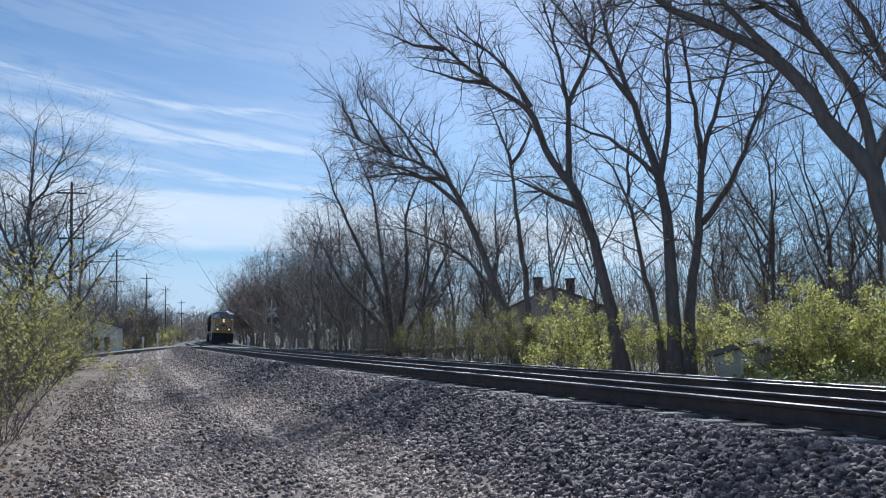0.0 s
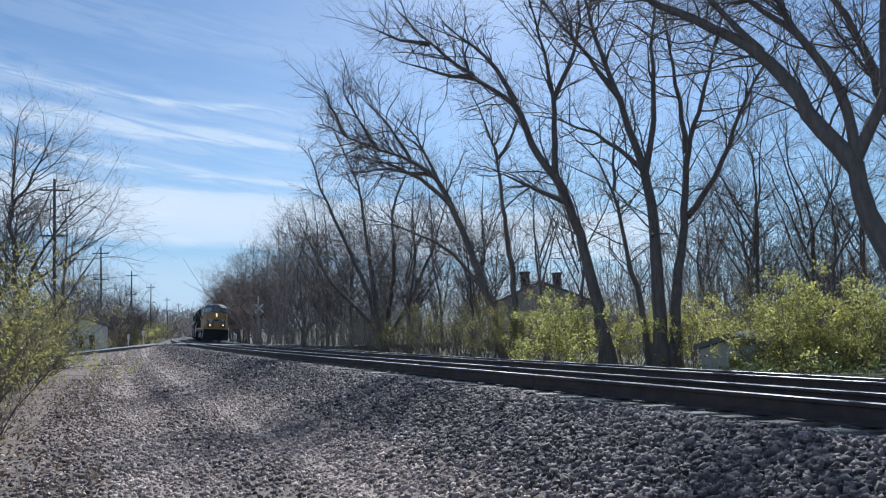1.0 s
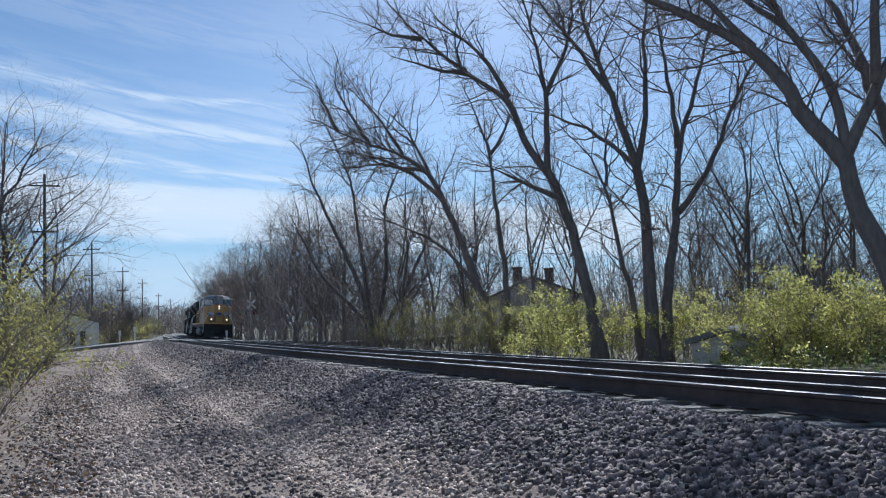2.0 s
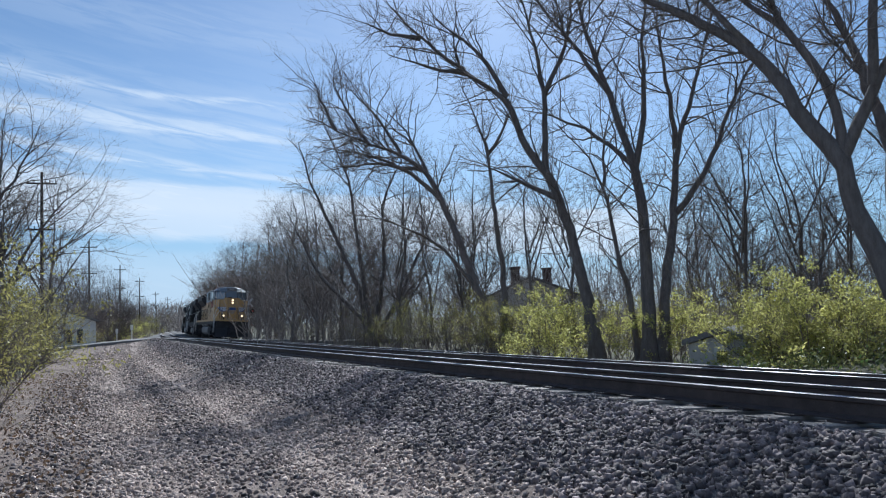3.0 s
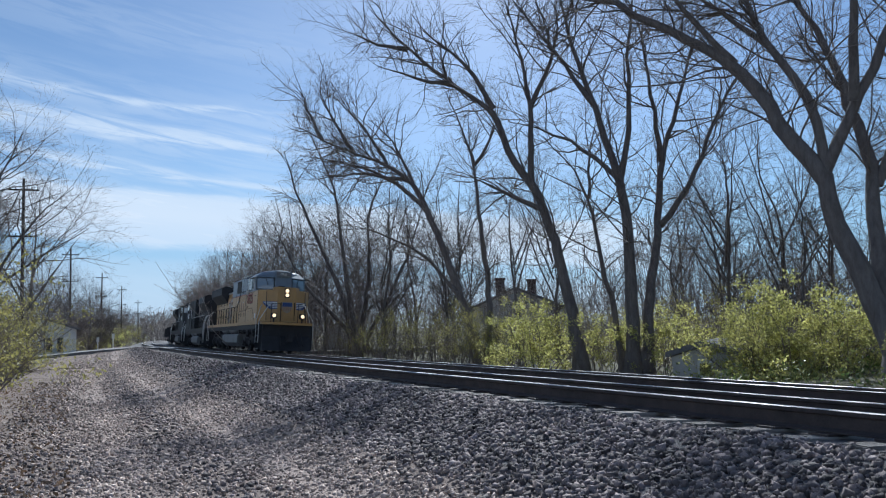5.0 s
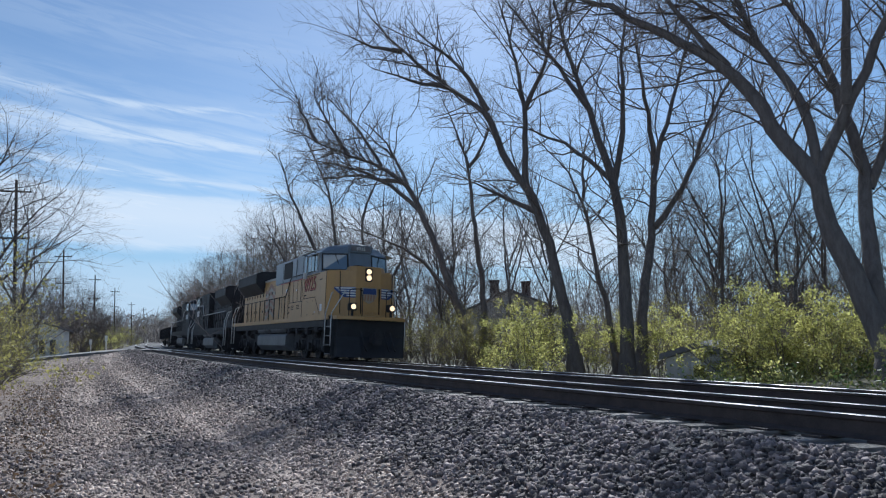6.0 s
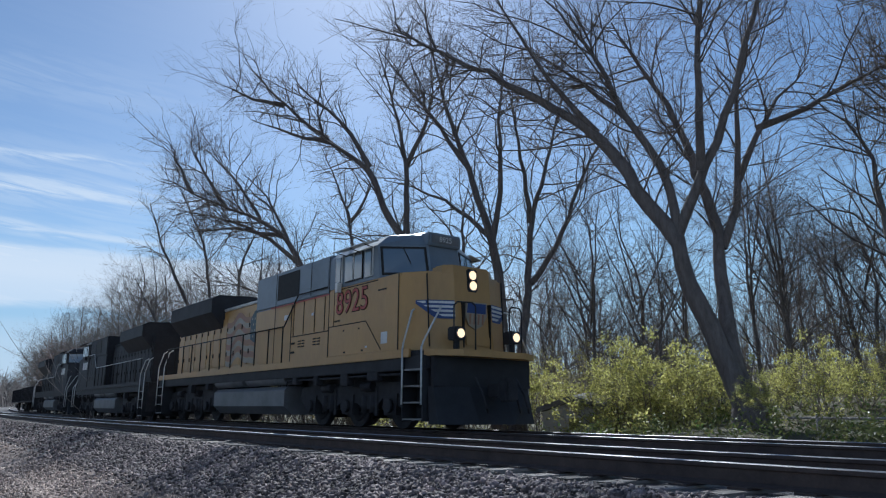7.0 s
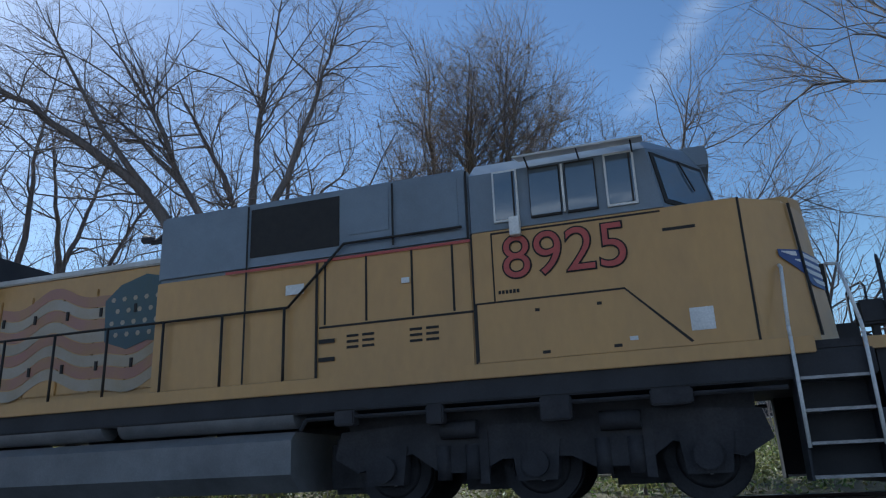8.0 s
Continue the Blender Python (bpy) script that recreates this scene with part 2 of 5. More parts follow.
# ---- mesh helpers ----
def part(name, bm, material, parent, label=""):
    """Links a bmesh as one mesh object under a thing or a part."""
    me = bpy.data.meshes.new(name)
    bm.to_mesh(me)
    bm.free()
    for mat in (material if isinstance(material, (list, tuple)) else [material]):
        me.materials.append(mat)
    ob = new(name, me)
    if parent:
        ob.parent = parent
    return tagged(ob, label) if label else ob


def box(bm, x0, x1, y0, y1, z0, z1, bevel=0.0, slot=0):
    vs = [bm.verts.new((x, y, z)) for z in (z0, z1) for y in (y0, y1) for x in (x0, x1)]
    fs = [bm.faces.new([vs[i] for i in f]) for f in ((0, 2, 3, 1), (4, 5, 7, 6), (0, 1, 5, 4), (2, 6, 7, 3), (0, 4, 6, 2), (1, 3, 7, 5))]
    for f in fs:
        f.material_index = slot
    if bevel:
        bmesh.ops.bevel(bm, geom=list({e for f in fs for e in f.edges}), offset=bevel, segments=2, affect="EDGES", clamp_overlap=True)
    return bm


def boxes(*rows, bevel=0.0):
    bm = bmesh.new()
    for r in rows:
        box(bm, *r, bevel=bevel)
    return bm


def prism(bm, points, axis, a, b, slot=0):
    """A polygon of two coordinates carried along an axis from a to b."""
    def at(p, k):
        return {"x": (k, p[0], p[1]), "y": (p[0], k, p[1]), "z": (p[0], p[1], k)}[axis]
    lo, hi = [bm.verts.new(at(p, a)) for p in points], [bm.verts.new(at(p, b)) for p in points]
    fs = [bm.faces.new(lo), bm.faces.new(hi[::-1])]
    for i in range(len(points)):
        j = (i + 1) % len(points)
        fs.append(bm.faces.new((lo[i], hi[i], hi[j], lo[j])))
    for f in fs:
        f.material_index = slot
    bmesh.ops.recalc_face_normals(bm, faces=fs)
    return bm


def rod(bm, a, b, r, sides=8, r2=None, slot=0):
    a, b = Vector(a), Vector(b)
    q = (b - a).to_track_quat("Z", "Y").to_matrix()
    rings = []
    for p, rad in ((a, r), (b, r if r2 is None else r2)):
        rings.append([bm.verts.new(p + q @ Vector((math.cos(2 * math.pi * i / sides) * rad, math.sin(2 * math.pi * i / sides) * rad, 0))) for i in range(sides)])
    for i in range(sides):
        j = (i + 1) % sides
        f = bm.faces.new((rings[0][i], rings[0][j], rings[1][j], rings[1][i]))
        f.smooth, f.material_index = sides > 6, slot
    for ring in (rings[0][::-1], rings[1]):
        bm.faces.new(ring).material_index = slot
    return bm


def tube_path(bm, pts, r, sides=8):
    for a, b in zip(pts, pts[1:]):
        rod(bm, a, b, r, sides)
    return bm


def raw_mesh(name, verts, quads, material):
    me = bpy.data.meshes.new(name)
    verts, quads = np.asarray(verts, dtype=np.float32), np.asarray(quads, dtype=np.int32)
    me.vertices.add(len(verts))
    me.vertices.foreach_set("co", verts.ravel())
    me.loops.add(quads.size)
    me.loops.foreach_set("vertex_index", quads.ravel())
    me.polygons.add(len(quads))
    me.polygons.foreach_set("loop_start", np.arange(len(quads), dtype=np.int32) * 4)
    me.update(calc_edges=True)
    me.validate()
    me.materials.append(material)
    return me

# ---- the line: two canted tracks on one long curve to the right, falling slightly away ----
RADIUS, NEAR_X, RAIL_Z, CANT, GRADE = 1342.0, 5.69, EYE - 0.792, 4.03, -0.0033
TRACKS = (0.80, 5.13)          # centre of each track, outwards from the reference line
GAUGE = 1.505 / 2
SLOPE = math.tan(radians(CANT))


def on_line(o, u, z=0.0):
    """A point o metres outwards (away from the camera) of the reference line, u metres along it, z above the plane of the rail heads."""
    ph, r = u / RADIUS, RADIUS - o
    s = z * math.sin(radians(CANT))
    return Vector((NEAR_X + RADIUS - r * math.cos(ph) + s * math.cos(ph), r * math.sin(ph) - s * math.sin(ph), RAIL_Z - SLOPE * o + z * math.cos(radians(CANT)) + GRADE * u))


def line_pose(o, u, z=0.0, turned=0.0):
    p = on_line(o, u, z)
    return Matrix.Translation(p) @ Euler((0, 0, -u / RADIUS)).to_matrix().to_4x4() @ pose(0, 0, 0, 0, CANT, 0) @ pose(0, 0, 0, 0, 0, turned)


def smooth(a, b, x):
    t = min(1.0, max(0.0, (x - a) / (b - a)))
    return t * t * (3 - 2 * t)


def ground_z(o, u):
    """Height of the ground, without its small unevenness."""
    base = GRADE * max(-60, min(u, 400))
    top = RAIL_Z - 0.235 + GRADE * max(-60, min(u, 400)) - SLOPE * max(-1.0, min(o, 7.0))
    x = NEAR_X + o
    left = base - 0.02 + 0.12 * smooth(-5.0, -9.0, o) * smooth(4, 12, u)
    right = base + 0.9 * smooth(11, 17, o) * smooth(17, 6, u) * smooth(0.5, 4.5, u) + 0.02 * (o - 8) * (0.0 if u > 20 else 0.3)
    right -= 0.55 * smooth(10, 18, u) * smooth(8, 10, o)
    right -= 1.2 * smooth(14, 40, o) * smooth(16, 35, u) - 0.0
    if o < -0.9:
        z = left + (top - left) * (1 - max(0.0, min(1.0, (-0.9 - o) / 2.5))) ** 1.25
    elif o < 6.9:
        z = top
    else:
        z = top + (right - top) * smooth(6.9, 9.2, o)
    # the lane climbs to the rails where it crosses them
    if o < -0.9:
        lane = base + (top + 0.2 - base) * smooth(-14, -1.0, o)
        z += (lane - z) * smooth(58, 66, u) * smooth(86, 78, u)
    return z


def lay_ground():
    os_ = [-1500, -600, -250, -120, -70, -45, -30, -22, -17, -13, -11, -9.5, -8.5] + [-8 + 0.25 * i for i in range(29)] + [-0.9, -0.6, 0, 2, 3, 4.5, 6.2, 6.9, 7.4, 8, 8.6, 9.2, 10, 11, 12, 13, 14, 15.5, 17, 19, 22, 26, 32, 40, 55, 80, 130, 250, 600, 1500]
    us = [-1500, -500, -200, -90, -50, -30, -20, -12, -8, -5] + [-3 + 0.3 * i for i in range(70)] + [18.5 + 0.8 * i for i in range(60)] + [68, 70, 72, 75, 78, 82, 86, 90, 95, 100, 110, 120, 140, 160, 190, 220, 260, 320, 400, 600, 900, 1500]
    bm = bmesh.new()
    path_share, litter_share = bm.verts.layers.float.new("path_share"), bm.verts.layers.float.new("litter_share")
    wheel_share = bm.verts.layers.float.new("wheel_share")
    rows = []
    for u in us:
        row = []
        for o in os_:
            ub = max(-300.0, min(400.0, u))
            p = on_line(o, ub) if abs(o) < 300 else Vector((NEAR_X + o, ub, 0))
            p.y += u - ub
            rough = 0.025 * noise.noise((o * 0.9, u * 0.9, 0)) + 0.012 * noise.noise((o * 3, u * 3, 5))
            rut = -0.035 * (math.exp(-((o + 4.95) / 0.35) ** 2) + math.exp(-((o + 3.35) / 0.35) ** 2)) if u > 0 else 0
            p.z = ground_z(o, u) + rough * (1 if o < -0.9 or o > 7 else 0.4) + rut
            v = bm.verts.new(p)
            v[path_share] = -0.6 + 2.2 * smooth(-1.5, -3.3, o)
            v[wheel_share] = -0.7 + 1.45 * max(math.exp(-((o + 3.3) / 0.55) ** 2), math.exp(-((o + 4.95) / 0.50) ** 2))
            v[litter_share] = -0.6 + 2.2 * max(smooth(-6.6, -8.8, o), smooth(7.6, 9.4, o), smooth(72, 90, u) * smooth(-1, -4, o))
            row.append(v)
        rows.append(row)
    for i in range(len(us) - 1):
        for j in range(len(os_) - 1):
            f = bm.faces.new((rows[i][j], rows[i][j + 1], rows[i + 1][j + 1], rows[i + 1][j]))
            f.smooth = True
    ob = part("ground", bm, M["ground"], None)
    tagged(ob, "grey gravel path and dark crushed-stone ballast with leaf litter beside", "ground", kind="structure")


def scatter_stones(name, material, label, rows, seed):
    """Angular stones strewn over stretches of the ground: (o0, o1, u0, u1, how many, smallest, largest)."""
    rng = np.random.default_rng(seed)
    V, Q, base = [], [], 0
    cube = np.array([(x, y, z) for z in (-1, 1) for y in (-1, 1) for x in (-1, 1)], dtype=float)
    quad = np.array([(0, 2, 3, 1), (4, 5, 7, 6), (0, 1, 5, 4), (2, 6, 7, 3), (0, 4, 6, 2), (1, 3, 7, 5)])
    for o0, o1, u0, u1, n, small, large in rows:
        o, u = rng.uniform(o0, o1, n) + rng.normal(0, 0.22, n) * (rng.random(n) < 0.5), rng.uniform(u0, u1, n) + rng.normal(0, 0.5, n)
        o = np.minimum(o, -0.3)
        size = small + (large - small) * rng.random(n) ** 1.8
        c = np.repeat(cube[None], n, 0) * rng.uniform(0.45, 1.0, (n, 1, 3)) + rng.normal(0, 0.20, (n, 8, 3))
        c *= size[:, None, None] * 0.5
        a = rng.uniform(0, 2 * np.pi, (n, 3)) * (0.25, 0.25, 1)
        for k, (i, j) in enumerate(((1, 2), (2, 0), (0, 1))):
            s, co = np.sin(a[:, k])[:, None], np.cos(a[:, k])[:, None]
            ci, cj = c[:, :, i] * co - c[:, :, j] * s, c[:, :, i] * s + c[:, :, j] * co
            c[:, :, i], c[:, :, j] = ci, cj
        for i in range(n):
            p = on_line(o[i], u[i])
            rut = -0.035 * (math.exp(-((o[i] + 4.95) / 0.35) ** 2) + math.exp(-((o[i] + 3.35) / 0.35) ** 2))
            c[i] += (p.x, p.y, ground_z(o[i], u[i]) + rut + 0.025 * noise.noise((o[i] * 0.9, u[i] * 0.9, 0)) + size[i] * 0.08)
        V.append(c.reshape(-1, 3))
        Q.append((quad[None] + 8 * np.arange(n)[:, None, None] + base).reshape(-1, 4))
        base += 8 * n
    ob = new(name, raw_mesh(name, np.concatenate(V), np.concatenate(Q), material))
    return tagged(ob, label, "gravel", kind="stuff")


def lay_track(centre, label, ties):
    track = tagged(new("railway_track"), label, "railway track", "railway tracks", "structure")
    prof = [(-0.075, -0.19), (0.075, -0.19), (0.075, -0.178), (0.012, -0.15), (0.010, -0.055), (0.036, -0.040), (0.036, -0.008), (0.026, 0.0), (-0.026, 0.0), (-0.036, -0.008), (-0.036, -0.040), (-0.010, -0.055), (-0.012, -0.15), (-0.075, -0.178)]
    us = [-40 + 2.5 * i for i in range(60)] + [110 + 6 * i for i in range(35)]
    for side in (-GAUGE, GAUGE):
        bm = bmesh.new()
        rings = [[bm.verts.new(on_line(centre + side + x, u, z)) for x, z in prof] for u in us]
        for a, b in zip(rings, rings[1:]):
            for i in range(len(prof)):
                j = (i + 1) % len(prof)
                f = bm.faces.new((a[i], a[j], b[j], b[i]))
                f.material_index = 1 if i in (6, 7, 8) else 0
        bmesh.ops.recalc_face_normals(bm, faces=bm.faces)
        part("rail", bm, [M["rail_side"], M["rail_top"]], track, "rust-brown steel rail with a polished running head")
    return track


def lay_ties(track, centre, u0, count):
    rng = random.Random(int(centre * 10))
    shapes = []
    for k in range(4):
        bm = bmesh.new()
        box(bm, -1.30, 1.30, -0.115, 0.115, -0.40, -0.205, bevel=0.012)
        for v in bm.verts:
            v.co += Vector((rng.uniform(-0.015, 0.015), rng.uniform(-0.012, 0.012), rng.uniform(-0.008, 0.008)))
        for s in (-GAUGE, GAUGE):
            box(bm, s - 0.18, s + 0.18, -0.09, 0.09, -0.206, -0.188, slot=1)
        me = bpy.data.meshes.new("tie")
        bm.to_mesh(me)
        bm.free()
        me.materials.append(M["tie"])
        me.materials.append(M["rail_side"])
        shapes.append(me)
    for i in range(count):
        ob = new("tie", shapes[rng.randrange(4)])
        ob.parent = track
        ob.matrix_basis = line_pose(centre + rng.uniform(-0.06, 0.06), u0 + i * 0.53 + rng.uniform(-0.04, 0.04), rng.uniform(-0.006, 0.014), rng.uniform(-2, 2))


lay_ground()
NEAR_TRACK = lay_track(TRACKS[0], "empty railway track of dark steel rails on wooden ties", 0)
FAR_TRACK = lay_track(TRACKS[1], "second railway track, the one that the train runs on", 0)


def lay_lane():
    """The lane that climbs to the rails and crosses them."""
    bm = bmesh.new()
    os_ = [-60, -40, -28, -20, -15, -12, -10, -8, -6, -4.5, -3, -2, -1, 0.0, 2, 4, 6, 8, 10, 13, 18, 30]
    def z(o):
        return RAIL_Z - SLOPE * max(-1.0, min(o, 7.0)) - 0.03 + GRADE * 70 - (0.55 * smooth(-1.5, -14, o)) - 0.5 * smooth(7, 16, o)
    lo, hi = [], []
    for o in os_:
        skew = 68 + 0.30 * max(-25.0, min(o, 0.0))
        for w, row in ((-2.9, lo), (2.9, hi)):
            p = on_line(o, skew + w)
            row.append((bm.verts.new((p.x, p.y, z(o))), bm.verts.new((p.x, p.y, z(o) - 0.35))))
    for i in range(len(os_) - 1):
        a, b, c, d = lo[i], lo[i + 1], hi[i + 1], hi[i]
        for f in ((a[0], b[0], c[0], d[0]), (a[1], b[1], b[0], a[0]), (d[0], c[0], c[1], d[1])):
            bm.faces.new(f)
    bmesh.ops.recalc_face_normals(bm, faces=bm.faces)
    tagged(part("road", bm, M["asphalt"], None), "pale worn asphalt lane crossing the rails on a hump", "road", kind="structure")


lay_lane()

# ---- trees and shrubs ----
ROUND = {n: (np.cos(np.arange(n) * 2 * np.pi / n)[:, None], np.sin(np.arange(n) * 2 * np.pi / n)[:, None]) for n in range(3, 13)}
QUADS = {}


def frame_of(d):
    """Two directions square to d and to each other."""
    dx, dy, dz = float(d[0]), float(d[1]), float(d[2])
    if abs(dz) < 0.9:
        n = math.hypot(dx, dy)
        x = (-dy / n, dx / n, 0.0)
    else:
        n = math.hypot(dy, dz)
        x = (0.0, -dz / n, dy / n)
    y = (dy * x[2] - dz * x[1], dz * x[0] - dx * x[2], dx * x[1] - dy * x[0])
    return np.array(x), np.array(y)


class Wood:
    """Collects tapered limbs and turns them into one mesh."""

    def __init__(self):
        self.v, self.q, self.n = [], [], 0

    def limb(self, pts, r0, r1, sides):
        pts = np.asarray(pts, dtype=float)
        k = len(pts)
        d = pts[-1] - pts[0]
        x, y = frame_of(d / math.sqrt(d @ d))
        ring = ROUND[sides][0] * x + ROUND[sides][1] * y
        rad = r0 + (r1 - r0) * np.linspace(0, 1, k)
        self.v.append((pts[:, None, :] + ring[None] * rad[:, None, None]).reshape(-1, 3))
        key = (k, sides)
        if key not in QUADS:
            i = np.arange(k - 1)[:, None] * sides
            s = np.arange(sides)[None]
            t = (s + 1) % sides
            QUADS[key] = np.stack([i + s, i + t, i + sides + t, i + sides + s], -1).reshape(-1, 4)
        self.q.append(QUADS[key] + self.n)
        self.n += k * sides

    def mesh(self, name, material):
        me = raw_mesh(name, np.concatenate(self.v), np.concatenate(self.q), material)
        me.polygons.foreach_set("use_smooth", np.ones(len(me.polygons), dtype=bool))
        return me


def bend(rng, start, way, length, steps, wander, rise):
    """A wandering path that turns slowly upwards."""
    turn_by = rng.normal(0, wander, (steps, 3))
    turn_by[:, 2] += rise
    d = np.asarray(way, dtype=float) + np.cumsum(turn_by, axis=0)
    d /= np.sqrt((d * d).sum(1))[:, None]
    pts = np.empty((steps + 1, 3))
    pts[0] = start
    pts[1:] = pts[0] + np.cumsum(d, axis=0) * (length / steps)
    return pts, d[-1]


def sprout(rng, wood, twigs, tips, pts, r0, r1, level, opt):
    """Side branches along a limb, and theirs in turn. On the limbs the count goes by length, further out by branch."""
    if level > len(opt["count"]):
        return
    seg = np.linalg.norm(np.diff(pts, axis=0), axis=1)
    total = seg.sum()
    count = int(round(opt["count"][level - 1] * (total if level == 1 else rng.uniform(0.6, 1.4))))
    cum = np.concatenate([[0], np.cumsum(seg)]) / total
    for _ in range(count):
        f = rng.uniform(opt["start"][level - 1], 1.0)
        i = max(0, min(np.searchsorted(cum, f) - 1, len(seg) - 1))
        w = (f - cum[i]) / max(1e-6, cum[i + 1] - cum[i])
        at = pts[i] * (1 - w) + pts[i + 1] * w
        along = (pts[i + 1] - pts[i]) / (seg[i] + 1e-9)
        x, y = frame_of(along)
        a, open_ = rng.uniform(0, 2 * np.pi), rng.uniform(0.45, 1.2)
        way = along * math.cos(open_) + (np.cos(a) * x + np.sin(a) * y) * math.sin(open_) + np.array((0, 0, opt["up"]))
        way /= np.linalg.norm(way)
        length = opt["length"][level - 1] * rng.uniform(0.45, 1.3) * (1.2 - 0.5 * f)
        rb = min((r0 + (r1 - r0) * f) * 0.6, opt["radius"][level - 1] * rng.uniform(0.7, 1.3))
        path, d = bend(rng, at, way, length, opt["steps"][level - 1], 0.21 if level < 3 else 0.28, opt["rise"])
        (wood if level == 1 else twigs).limb(path, rb, max(0.003, rb * 0.4), opt["sides"][level - 1])
        tips.append(path[-1])
        tips.append(path[len(path) // 2])
        sprout(rng, wood, twigs, tips, path, rb, rb * 0.4, level + 1, opt)


BIG = dict(count=(2.1, 5.6, 3.0), start=(0.30, 0.15, 0.18), length=(2.9, 1.45, 0.85), radius=(0.034, 0.0155, 0.0095), steps=(5, 3, 2), sides=(4, 3, 3), up=0.06, rise=0.03)
SMALL = dict(BIG, count=(2.3, 5.6, 3), start=(0.22, 0.15, 0.18), length=(2.4, 1.2, 0.7), radius=(0.030, 0.015, 0.0095))
FAR = dict(BIG, count=(1.5, 6, 3), start=(0.15, 0.12, 0.15), length=(2.8, 1.5, 0.9), radius=(0.040, 0.022, 0.014), steps=(3, 2, 1), sides=(3, 3, 3))
DENSE = dict(FAR, count=(2.0, 6, 4), start=(0.10, 0.10, 0.10), length=(2.6, 1.3, 0.9), radius=(0.055, 0.036, 0.026))


def smooth_path(pts, n):
    """A curve through a few points."""
    pts = np.asarray(pts, dtype=float)
    s = np.concatenate([[0], np.cumsum(np.linalg.norm(np.diff(pts, axis=0), axis=1))])
    t = np.linspace(0, s[-1], n)
    out = np.stack([np.interp(t, s, pts[:, k]) for k in range(3)], 1)
    for _ in range(2):
        out[1:-1] = 0.25 * out[:-2] + 0.5 * out[1:-1] + 0.25 * out[2:]
    return out


def bare_tree(limbs, girth, seed, opt=BIG, label="", buds=None, group="bare trees by the line", name="tree"):
    """A leafless tree. limbs: paths of (sideways, up); the first is the trunk. Depth is grown at random."""
    rng = np.random.default_rng(seed)
    wood, twigs, tips = Wood(), Wood(), []
    depth = {}
    for k, limb in enumerate(limbs):
        lean = rng.uniform(-0.35, 0.35) if k else 0.0
        first = depth.get(tuple(limb[0]), 0.0)
        pts, run = [], 0.0
        for i, (x, z) in enumerate(limb):
            run += 0 if i == 0 else math.dist(limb[i - 1], (x, z))
            y = first + lean * run + (0.1 * rng.normal() if i else 0)
            depth[(x, z)] = y
            pts.append((x, y, z))
        thick = girth * (1.0 if k == 0 else 0.55 - 0.03 * k)
        if limb[0][1] < 1.6 and k:
            thick = girth * 0.8
        path = smooth_path(pts, max(7, int(run / 0.55)))
        path[1:-1] += rng.normal(0, 0.03, (len(path) - 2, 3))
        if limb[0][1] < 1.6:
            foot = path[0].copy()
            foot[2] -= 0.9
            path = np.vstack([[foot], path])
            wood.limb(np.array([foot, path[0] + (0, 0, 0.9), path[1] + (0, 0, 0.35)]), thick * 1.5, thick * 1.0, 9)
        wood.limb(path, thick, max(0.012, thick * 0.10), 9)
        sprout(rng, wood, twigs, tips, path, thick, thick * 0.13, 1, opt)
    top = new(name)
    part_of = new("trunk", wood.mesh("trunk", M["bark"]))
    part_of.parent = top
    fine = new("crown", twigs.mesh("crown", buds or M["twig"]))
    fine.parent = top
    tagged(fine, kind="stuff")
    return tagged(top, label, "tree", group), tips


def stand(ob, az, dist, z=0.0):
    """Places a thing that was drawn as seen from the camera's spot."""
    ob.matrix_basis = Matrix.Translation((dist * math.sin(radians(az)), dist * math.cos(radians(az)), z)) @ pose(0, 0, 0, 0, 0, -az)
    return ob


def leaves_mesh(name, rng, spots, size, material, spread):
    """Small folded leaves round each spot."""
    n = len(spots)
    c = np.asarray(spots) + rng.normal(0, spread, (n, 3))
    a = rng.normal(0, 1, (n, 3)); a /= np.linalg.norm(a, axis=1)[:, None]
    b = rng.normal(0, 1, (n, 3)); b -= a * (a * b).sum(1)[:, None]; b /= np.linalg.norm(b, axis=1)[:, None]
    s = size * rng.uniform(0.6, 1.3, n)[:, None]
    nrm = np.cross(a, b) * s * 0.18
    v = np.stack([c - a * s, c + b * s * 0.42 + nrm, c + a * s, c - b * s * 0.42 + nrm], 1).reshape(-1, 3)
    q = np.arange(n * 4).reshape(-1, 4)
    return raw_mesh(name, v, q, material)


